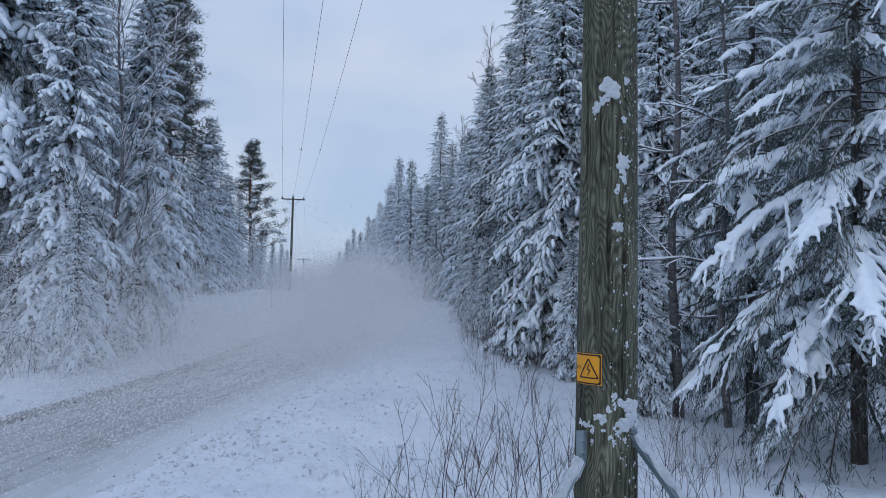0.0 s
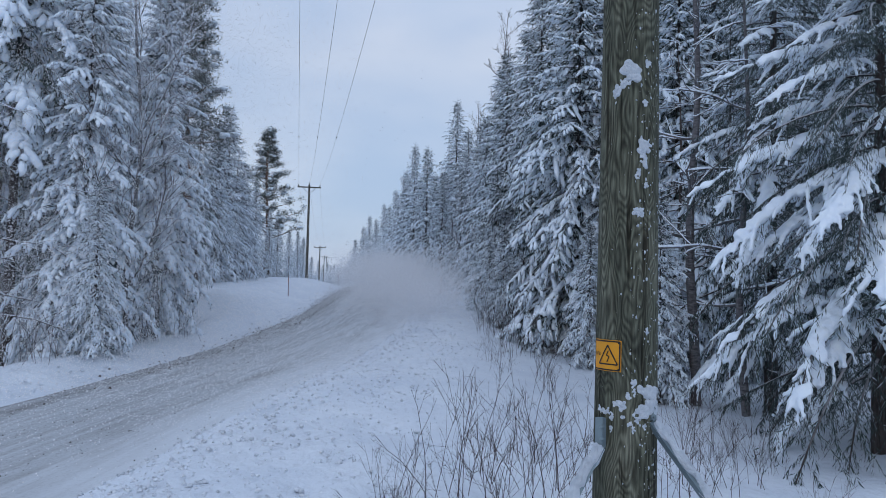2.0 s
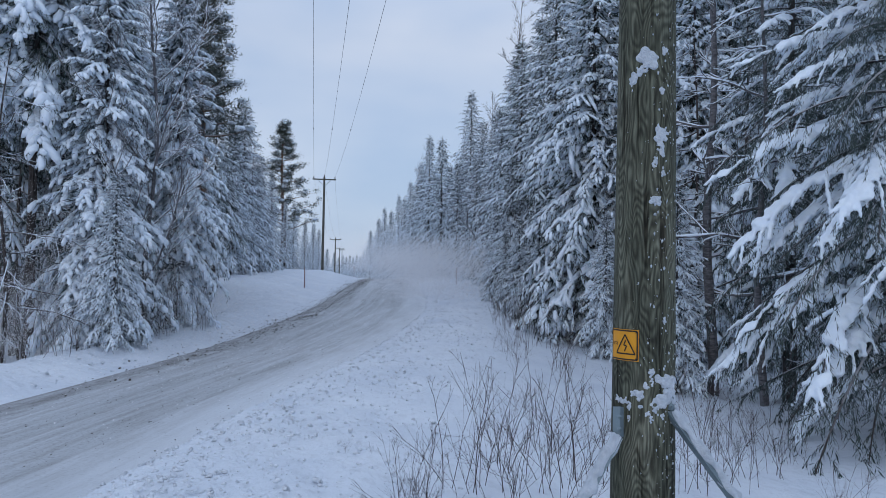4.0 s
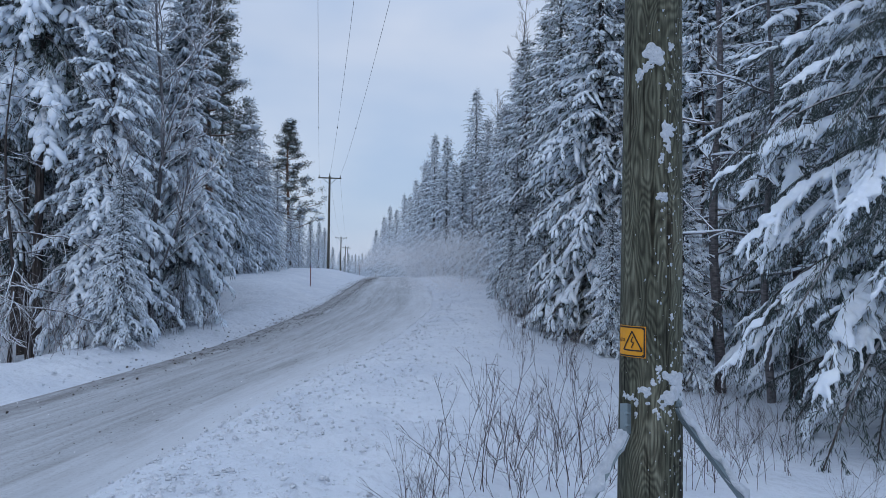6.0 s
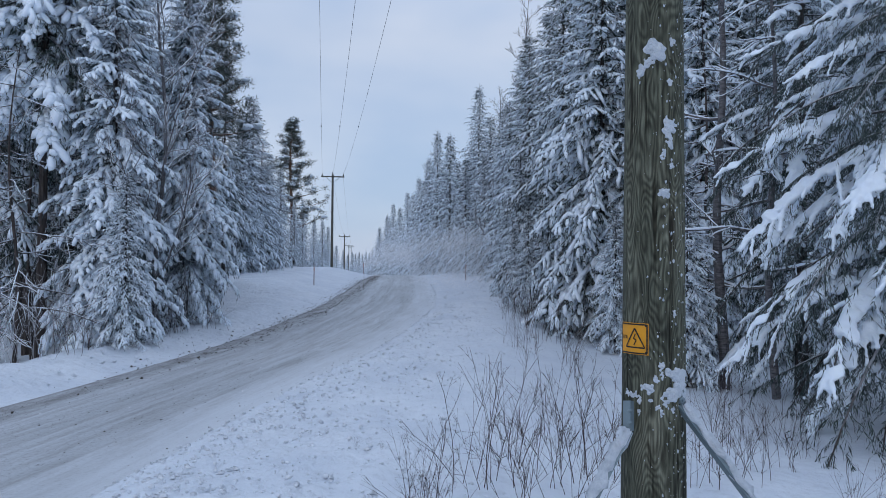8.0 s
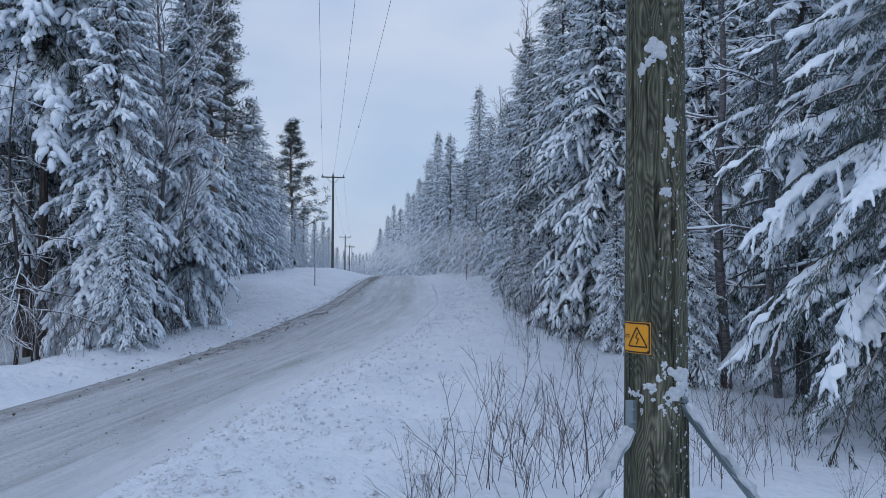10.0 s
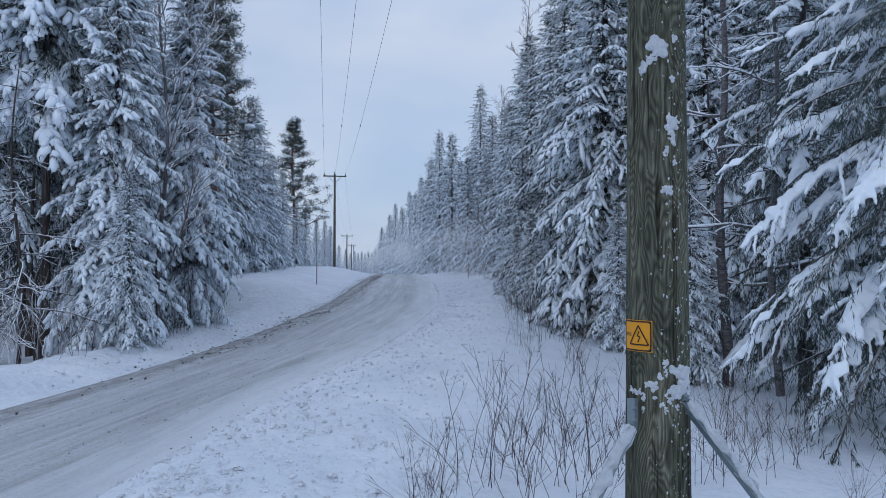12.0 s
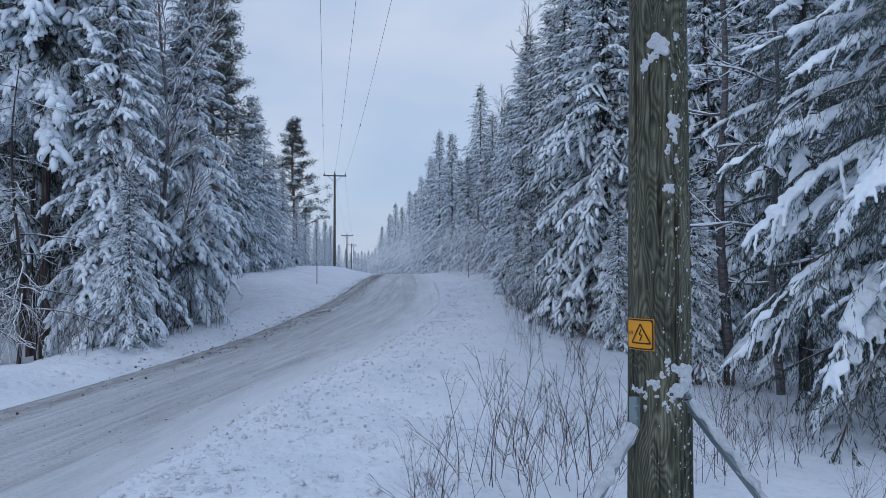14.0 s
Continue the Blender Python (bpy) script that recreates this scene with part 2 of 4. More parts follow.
# ---- mesh helpers ----
class Geo:
    """Collects vertices and faces as arrays."""

    def __init__(self):
        self.v, self.f, self.n = [], [], 0

    def add(self, v, f):
        self.v.append(np.asarray(v, float))
        self.f.append(np.asarray(f, int) + self.n)
        self.n += len(v)

    def mesh(self, name, mat, smooth=False):
        me = bpy.data.meshes.new(name)
        v = np.concatenate(self.v) if self.v else np.zeros((0, 3))
        faces = []
        for f in self.f:
            faces.extend(f.tolist())
        me.from_pydata(v.tolist(), [], faces)
        if mat:
            me.materials.append(mat)
        if smooth:
            me.polygons.foreach_set("use_smooth", np.ones(len(me.polygons), bool))
        me.update()
        return me


def part(name, data, parent=None, label=""):
    ob = new(name, data)
    ob.parent = parent
    return tagged(ob, label)


def tube(path, radii, sides=6, flat=1.0, lift=0.0):
    """A tube along a path; flat squashes it vertically, lift raises it."""
    p = np.asarray(path, float)
    n = len(p)
    d = np.gradient(p, axis=0)
    d /= np.linalg.norm(d, axis=1)[:, None] + 1e-9
    ref = np.where(np.abs(d[:, 2:3]) > 0.9, np.array([[1.0, 0, 0]]), np.array([[0, 0, 1.0]]))
    a = np.cross(d, ref)
    a /= np.linalg.norm(a, axis=1)[:, None] + 1e-9
    b = np.cross(a, d)
    ang = np.arange(sides) / sides * 2 * np.pi
    r = np.asarray(radii, float)[:, None, None]
    ring = p[:, None, :] + r * (np.cos(ang)[None, :, None] * a[:, None, :] + flat * np.sin(ang)[None, :, None] * b[:, None, :])
    ring[:, :, 2] += lift
    v = ring.reshape(-1, 3)
    i = np.arange(n - 1)[:, None] * sides
    j = np.arange(sides)[None, :]
    k = (j + 1) % sides
    f = np.stack([i + j, i + k, i + sides + k, i + sides + j], -1).reshape(-1, 4)
    return v, f


def box(cx, cy, cz, sx, sy, sz):
    s = np.array([[x, y, z] for x in (-1, 1) for y in (-1, 1) for z in (-1, 1)]) * 0.5 * np.array([sx, sy, sz]) + np.array([cx, cy, cz])
    f = [(0, 1, 3, 2), (4, 6, 7, 5), (0, 4, 5, 1), (2, 3, 7, 6), (0, 2, 6, 4), (1, 5, 7, 3)]
    return s, f


def blob(rng, r, flat=0.6, rough=0.25, seg=6, rings=4):
    """An uneven lump of snow."""
    v = []
    for i in range(rings + 1):
        th = np.pi * i / rings
        for j in range(seg):
            ph = 2 * np.pi * j / seg
            k = r * (1 + rough * rng.uniform(-1, 1))
            v.append((k * np.sin(th) * np.cos(ph), k * np.sin(th) * np.sin(ph), k * flat * np.cos(th)))
    f = [(i * seg + j, i * seg + (j + 1) % seg, (i + 1) * seg + (j + 1) % seg, (i + 1) * seg + j) for i in range(rings) for j in range(seg)]
    return np.array(v), f


def unit_ball(fine):
    bm = bmesh.new()
    bmesh.ops.create_icosphere(bm, subdivisions=fine, radius=1.0)
    v = np.array([q.co[:] for q in bm.verts])
    f = np.array([[q.index for q in p.verts] for p in bm.faces])
    bm.free()
    return v, f


BALL, LUMP = unit_ball(2), unit_ball(1)


def melt(balls, voxel):
    """Flattened balls (x, y, z, radius, flatness) run together into one lumpy skin."""
    g = Geo()
    for x, y, z, r, flat in balls:
        g.add(BALL[0] * np.array([r, r, r * flat]) + np.array([x, y, z]), BALL[1])
    tmp = bpy.data.objects.new("soup", g.mesh("soup", None))
    scene.collection.objects.link(tmp)
    skin = tmp.modifiers.new("skin", "REMESH")
    skin.mode, skin.voxel_size = "VOXEL", voxel
    even = tmp.modifiers.new("even", "SMOOTH")
    even.factor, even.iterations = 0.5, 1
    me = bpy.data.meshes.new_from_object(tmp.evaluated_get(bpy.context.evaluated_depsgraph_get()))
    v = np.zeros(len(me.vertices) * 3)
    me.vertices.foreach_get("co", v)
    f = np.zeros(len(me.loops), int)
    me.loops.foreach_get("vertex_index", f)
    soup = tmp.data
    bpy.data.objects.remove(tmp)
    bpy.data.meshes.remove(soup)
    bpy.data.meshes.remove(me)
    return v.reshape(-1, 3), f.reshape(-1, 4)


# ---- ground ----
ROAD_Y = [-60, -20, 0, 8, 12, 20, 30, 45, 60, 80, 120, 200, 400]
ROAD_L = [-26, -12, -8.4, -7.2, -6.4, -5.5, -4.6, -5.0, -5.3, -7.5, -13.5, -26, -60]
ROAD_R = [-22, -8, -4.3, -3.15, -2.7, -1.24, 0.0, -0.5, -1.4, -3.4, -9.3, -22, -56]
ROAD_Z = [-0.1, -0.05, -0.05, -0.05, 0, 0.1, 0.55, 1.05, 1.3, 0.9, -0.8, -3.2, -4.0]


def smooth_line(y, values):
    y = np.asarray(y, float)
    return sum(np.interp(y + o * np.clip(0.08 * np.abs(y) + 1, 1, 6), ROAD_Y, values) for o in (-1, -0.5, 0, 0.5, 1)) / 5


def step(a, b, x):
    t = np.clip((np.asarray(x, float) - a) / (b - a), 0, 1)
    return t * t * (3 - 2 * t)


def wave(x, y):
    return (0.5 * np.sin(0.9 * x + 1.3 * np.sin(0.5 * y)) * np.sin(0.7 * y + 0.8 * np.sin(0.6 * x))
            + 0.3 * np.sin(2.3 * x + 0.7 * y) * np.sin(1.9 * y - 0.8 * x) + 0.12 * np.sin(5.1 * x - 1.7 * y) * np.sin(4.3 * y + x))


def height(x, y):
    """Snow level at a place of the plan."""
    x, y = np.asarray(x, float), np.asarray(y, float)
    l, r, z = smooth_line(y, ROAD_L), smooth_line(y, ROAD_R), smooth_line(y, ROAD_Z)
    dl, dr = l - x, x - r
    far = step(25, 34, y)
    berm = (0.28 - 0.06 * step(12, 20, y)) * step(0, 1.5, dl) - 1.0 * step(1.6, 4.5, dl)
    plateau = 0.68 * step(0, 4.0, dl) - 0.9 * step(5.5, 9, dl) * (1 - step(34, 44, y))
    left = berm * (1 - far) + plateau * far
    crest = step(26, 46, y)
    near = 0.16 * step(0, 0.9, dr) - 0.55 * step(2.4, 6.0, dr) + 0.35 * step(9, 16, dr)
    near = near + (1 - step(3, 6.5, y)) * (0.25 + 0.3 * step(2.4, 6, dr))
    over = 0.42 * step(0, 4.0, dr)
    right = near * (1 - crest) + over * crest
    out = np.where(dl > 0, left, np.where(dr > 0, right, -0.07 * step(0, 0.4, np.minimum(-dl, -dr))))
    side = np.maximum(np.maximum(dl, dr), 0)
    bumps = wave(x, y) * (0.05 * step(0, 1, side) + 0.12 * step(3, 9, side))
    rough = np.modf(np.abs(np.sin(np.round(x, 2) * 127.1 + np.round(y, 2) * 311.7)) * 4375.85)[0] - 0.5
    lumps = np.sin(6.1 * x + 2.0 * np.sin(3.3 * y)) * np.sin(5.3 * y + 1.7 * np.sin(4.1 * x))
    ploughed = step(0.1, 0.5, side) * (1 - step(2.6, 4.0, side)) * (1 - step(30, 50, np.abs(y)))
    return z + out + bumps + ploughed * (0.10 * rough + 0.04 * lumps)


def axis(lo, dense_lo, dense_hi, hi, fine, grow=1.16):
    c = list(np.arange(dense_lo, dense_hi, fine))
    for sign, start, end in ((1, dense_hi, hi), (-1, dense_lo, lo)):
        s, p, side = fine, start, []
        while sign * p < sign * end:
            side.append(p)
            s *= grow
            p += sign * s
        side.append(end)
        c += side
    return np.array(sorted(set(np.round(c, 4))))


def grid(xs, ys, zf):
    gx, gy = np.meshgrid(xs, ys)
    gz = zf(gx, gy)
    v = np.stack([gx, gy, gz], -1).reshape(-1, 3)
    n = len(xs)
    i = np.arange(len(ys) - 1)[:, None] * n
    j = np.arange(n - 1)[None, :]
    f = np.stack([i + j, i + j + 1, i + n + j + 1, i + n + j], -1).reshape(-1, 4)
    return v, f


def build_ground():
    g = Geo()
    g.add(*grid(axis(-1500, -16, 12, 1500, 0.22, 1.2), axis(-300, 4, 40, 2500, 0.25, 1.07), height))
    tagged(new("ground", g.mesh("ground", SNOW, True)), "deep white snow with ploughed banks and a dip by the forest", "snow", kind="structure")
    ys = np.concatenate([np.arange(-60, 4, 1.0), np.arange(4, 70, 0.25), np.arange(70, 400, 3.0)])
    us = np.linspace(0, 1, 33)
    l, r, z = smooth_line(ys, ROAD_L) - 0.12, smooth_line(ys, ROAD_R) + 0.3, smooth_line(ys, ROAD_Z)
    x = l[:, None] * (1 - us) + r[:, None] * us
    y = np.repeat(ys[:, None], len(us), 1)
    ruts = 0.018 * np.sin(us * 2 * np.pi * 4 + 0.6)[None, :] + 0.012 * wave(us[None, :] * 30, y * 0.25)
    edge = -0.05 * (1 - step(0, 0.05, np.minimum(us, 1 - us)))[None, :]
    v = np.stack([x, y, z[:, None] + ruts + edge + 0.004], -1).reshape(-1, 3)
    n = len(us)
    i, j = np.arange(len(ys) - 1)[:, None] * n, np.arange(n - 1)[None, :]
    f = np.stack([i + j, i + j + 1, i + n + j + 1, i + n + j], -1).reshape(-1, 4)
    g = Geo()
    g.add(v, f)
    me = g.mesh("road", ROAD, True)
    layer = me.uv_layers.new(name="lane")
    uvs = np.stack([np.repeat((us * 4.3)[None, :], len(ys), 0), y], -1).reshape(-1, 2)
    idx = np.zeros(len(me.loops), int)
    me.loops.foreach_get("vertex_index", idx)
    layer.data.foreach_set("uv", uvs[idx].ravel())
    tagged(new("road", me), "gravel road under packed snow with gritty wheel tracks", "road", kind="structure")


build_ground()


# ---- trees ----
def make_bough(rng, twigs, twiglets, wide, snow, thick, lobes, pad, slim, lump, voxel):
    """A spruce bough of unit length along +X: spine path, needle sprays, snow load."""
    s = np.linspace(0, 1, 8)
    sway, sag = rng.uniform(-0.08, 0.08), rng.uniform(0.22, 0.42)
    spine = np.stack([s, sway * np.sin(2.5 * s), 0.12 * s - sag * s ** 2.0], -1)
    needles, balls, tongues = Geo(), [], []
    fine = slim > 5.5
    t = np.linspace(0, 1, 5)
    paths = []
    for k in range(twigs):
        u = 0.12 + 0.86 * (k + rng.uniform(0, 0.8)) / twigs
        base = np.array([np.interp(u, s, spine[:, c]) for c in range(3)])
        side = 1 if k % 2 else -1
        length = (0.28 * (1 - 0.66 * u) + 0.08) * rng.uniform(0.5, 1.3)
        ang = side * radians(rng.uniform(15, 85) * (1 - 0.4 * u))
        fall = rng.uniform(0.3, 1.2)
        p = base + np.stack([np.cos(ang) * t * length, np.sin(ang) * t * length, (-0.08 * t - fall * t ** 2) * length], -1)
        paths.append((p, length, True))
    tip = spine[-1] + np.stack([0.1 * t, 0 * t, -0.07 * t - 0.1 * t ** 2], -1)
    paths.append((tip, 0.12, True))
    under = np.stack([np.interp(0.1 + 0.9 * t, s, spine[:, c]) for c in range(3)], -1)
    paths.append((under, 1.0, False))
    paths.append((under, 1.0, False))
    # where along the bough its snow has slid off
    bare = [(q, q + rng.uniform(0.05, 0.14)) for q in rng.uniform(0.15, 0.95, rng.integers(0, lobes + 1))]
    for p, length, laden in paths:
        ahead = p[-1] - p[0]
        ahead = ahead / (np.linalg.norm(ahead) + 1e-9)
        across = np.cross(ahead, (0, 0, 1))
        for j in range(twiglets if laden else twiglets * 2):
            u = (j + rng.uniform(0.1, 1)) / (twiglets if laden else twiglets * 2)
            q = np.array([np.interp(u, t, p[:, c]) for c in range(3)])
            d = ahead * rng.uniform(0.3, 0.9) + across * rng.uniform(-0.9, 0.9) + np.array([0, 0, rng.uniform(-1.2, -0.05)])
            d /= np.linalg.norm(d)
            ln = rng.uniform(0.6, 1.25) * slim * wide
            w = np.cross(d, rng.normal(size=3))
            w = w / (np.linalg.norm(w) + 1e-9) * wide * rng.uniform(0.35, 0.6)
            if fine:
                needles.add([q, q + d * ln * 0.45 + w, q + d * ln, q + d * ln * 0.45 - w], [(0, 1, 2, 3)])
            else:
                needles.add([q + w, q + d * ln, q - w], [(0, 1, 2)])
        if laden and rng.uniform() < snow:
            r0 = lump * thick * (0.5 + 1.3 * length) * rng.uniform(0.75, 1.2)
            last = rng.uniform(0.45, 0.95)
            if not voxel:                      # a hanging tongue of snow
                mid, end = ([np.interp(u, t, p[:, c]) for c in range(3)] for u in (rng.uniform(0.15, 0.4), last))
                tongues.append((np.array(mid), np.array(end) + (0, 0, -0.3 * r0), r0 * 1.15))
            for u in np.arange(0.12, last, 0.8 * r0 / length) if voxel else ():   # a finger of snow with a round tip
                q = [np.interp(u, t, p[:, c]) for c in range(3)]
                r = r0 * (1.1 - 0.35 * u) * rng.uniform(0.8, 1.25)
                balls.append((q[0] + rng.normal(0, 0.2 * r), q[1] + rng.normal(0, 0.2 * r), q[2] + 0.45 * r, r, 0.8))
    # the pad of snow along the bough, draped over both sides
    for u in np.arange(rng.uniform(0.1, 0.25), 1.0, (0.45 if voxel else 2.2) * thick * pad):
        if any(lo < u < hi for lo, hi in bare):
            continue
        q = [np.interp(u, s, spine[:, c]) for c in range(3)]
        broad = thick * pad * (0.45 + 0.75 * np.sin(np.pi * min(1.0, 0.15 + 0.8 * u)) ** 0.8) * rng.uniform(0.8, 1.25)
        if not voxel:
            ahead = np.array([0.06, 0, -0.02]) * rng.uniform(0.7, 1.3)
            tongues.append((np.array(q) - ahead, np.array(q) + ahead + (0, rng.normal(0, 0.02), 0), broad * 0.8))
        for side in (-1, 0, 1) if voxel else ():
            if side and rng.uniform() < 0.3:
                continue
            r = broad * (0.72 if side == 0 else rng.uniform(0.4, 0.62))
            balls.append((q[0] + rng.normal(0, 0.25 * r), q[1] + side * broad * rng.uniform(0.45, 0.8),
                          q[2] + 0.5 * r - abs(side) * broad * rng.uniform(0.2, 0.5), r, 0.8))
    for u in rng.uniform(0.3, 0.95, rng.integers(0, 3) if voxel else 0):
        q = [np.interp(u, s, spine[:, c]) for c in range(3)]
        r = thick * pad * rng.uniform(0.9, 1.2)
        balls.append((q[0], q[1] + rng.normal(0, 0.02), q[2] + 0.4 * r, r, 0.75))
    if voxel:
        v, f = melt(balls, voxel)
    else:
        load = Geo()
        for a, b, r in tongues:
            ax = (b - a) / 2
            half = np.linalg.norm(ax)
            ax = ax / half
            sd = np.cross(ax, (0.02, 0.03, 1.0))
            sd = sd / np.linalg.norm(sd)
            frame_of = np.stack([ax * (half + 0.6 * r), sd * r, np.cross(sd, ax) * r * 0.75])
            load.add((LUMP[0] * rng.uniform(0.82, 1.2, (len(LUMP[0]), 1))) @ frame_of + (a + b) / 2 + (0, 0, 0.4 * r), LUMP[1])
        v, f = np.concatenate(load.v), np.concatenate(load.f)
    v = v + 0.1 * thick * np.sin(v[:, [1, 2, 0]] * 70 + 3 * np.sin(v[:, [2, 0, 1]] * 41))
    return spine, [np.concatenate(needles.v), np.concatenate(needles.f)], [v, f]


LODS = {  # twigs, sprays a twig, spray width, snow share, snow thickness, slides, pad, slimness, lump, skin
    "laden": (30, 34, 0.0045, 0.75, 0.021, 3, 2.0, 9.0, 0.95, 0.0115),
    "near": (22, 22, 0.0075, 0.7, 0.024, 3, 1.5, 7.5, 0.95, 0.017),
    "white": (24, 9, 0.013, 0.9, 0.028, 2, 1.15, 5.0, 1.1, 0),
    "plastered": (20, 9, 0.013, 0.95, 0.044, 1, 1.0, 5.0, 1.1, 0),
    "mid": (22, 9, 0.014, 0.75, 0.027, 3, 1.15, 5.0, 1.0, 0),
    "far": (12, 6, 0.024, 0.75, 0.036, 2, 1.1, 4.0, 1.05, 0),
}
BOUGHS = {}
for lod, spec in LODS.items():
    BOUGHS[lod] = [make_bough(np.random.default_rng(40 + 7 * i), *spec) for i in range(7)]


def turn(az, pitch, roll):
    return np.array((Matrix.Rotation(az, 3, "Z") @ Matrix.Rotation(-pitch, 3, "Y") @ Matrix.Rotation(roll, 3, "X")))


def spruce(name, tall, reach, count, lod, seed, low=0.6, needles=None, snow=1.0, lean=0.0, shape=0.85, label=""):
    """A snow-laden spruce at the origin: trunk with limbs, needle crown and the snow on its boughs."""
    rng = np.random.default_rng(seed)
    root = new(name)
    wood, green, white = Geo(), Geo(), Geo()
    zs = np.linspace(-0.4, tall, 12)
    bend = lean * (zs / tall) ** 2
    base_r = 0.0075 * tall + 0.02
    wood.add(*tube(np.stack([bend, 0 * zs, zs], -1), base_r * (1 - np.clip(zs / tall, 0, 1)) ** 1.1 + 0.006, 8))
    for i in range(count):
        u = ((i + rng.uniform(0, 1)) / count) ** 0.92
        h = low + (tall - low) * u * 0.985
        long = (reach * (1 - u) ** shape * rng.uniform(0.6, 1.15) + 0.28) * (0.75 + 0.25 * min(1, u * 8))
        pitch = radians(-26 + 58 * u ** 1.3 + rng.uniform(-9, 9))
        az = i * 2.39996 + rng.uniform(-0.35, 0.35)
        kind = "mid" if lod in ("laden", "near") and h > 8.5 else lod
        spine, gr, wh = BOUGHS[kind][rng.integers(0, 7)]
        m = turn(az, pitch, rng.uniform(-0.2, 0.2)) * long
        at = np.array([lean * (h / tall) ** 2, 0, h])
        wood.add(*tube(spine @ m.T + at, np.linspace(0.018, 0.005, len(spine)) * (0.5 + 0.4 * long), 4))
        green.add(gr[0] @ m.T + at, gr[1])
        if wh is not None and rng.uniform() < snow:
            white.add(wh[0] @ m.T + at, wh[1])
    small = 0.4 if lod in ("near", "laden") else 1.0
    n = int(count * (16 if small < 1 else 9))
    u = rng.uniform(0.08 if small < 1 else 0.02, 0.97, n)
    rad = (reach * (1 - u) ** shape + 0.15) * rng.uniform(0.0, 0.42 if small < 1 else 0.6, n)
    az = rng.uniform(0, 2 * np.pi, n)
    c = np.stack([rad * np.cos(az) + lean * u ** 2, rad * np.sin(az), low + (tall - low) * u], -1)
    d = np.stack([np.cos(az), np.sin(az), rng.uniform(-1.6, -0.2, n)], -1) + rng.normal(0, 0.3, (n, 3))
    d *= (small * rng.uniform(0.16, 0.42, n) / np.linalg.norm(d, axis=1))[:, None]
    w = np.cross(d, rng.normal(size=(n, 3)))
    w *= ((0.2 if small < 1 else 0.8) * rng.uniform(0.02, 0.05, n) / np.linalg.norm(w, axis=1))[:, None]
    green.add(np.stack([c, c + d * 0.5 + w, c + d, c + d * 0.5 - w], 1).reshape(-1, 3), np.arange(n * 4).reshape(-1, 4))
    part("trunk", wood.mesh("trunk", BARK_SPRUCE), root)
    part("crown", green.mesh("crown", needles or NEEDLES), root)
    tagged(part("snow_load", white.mesh("snow_load", SNOW_LOAD, True), root, "thick white snow lying on the boughs"), kind="stuff")
    return tagged(root, label or "dark green spruce with drooping boughs under heavy snow", "spruce tree", "roadside trees")


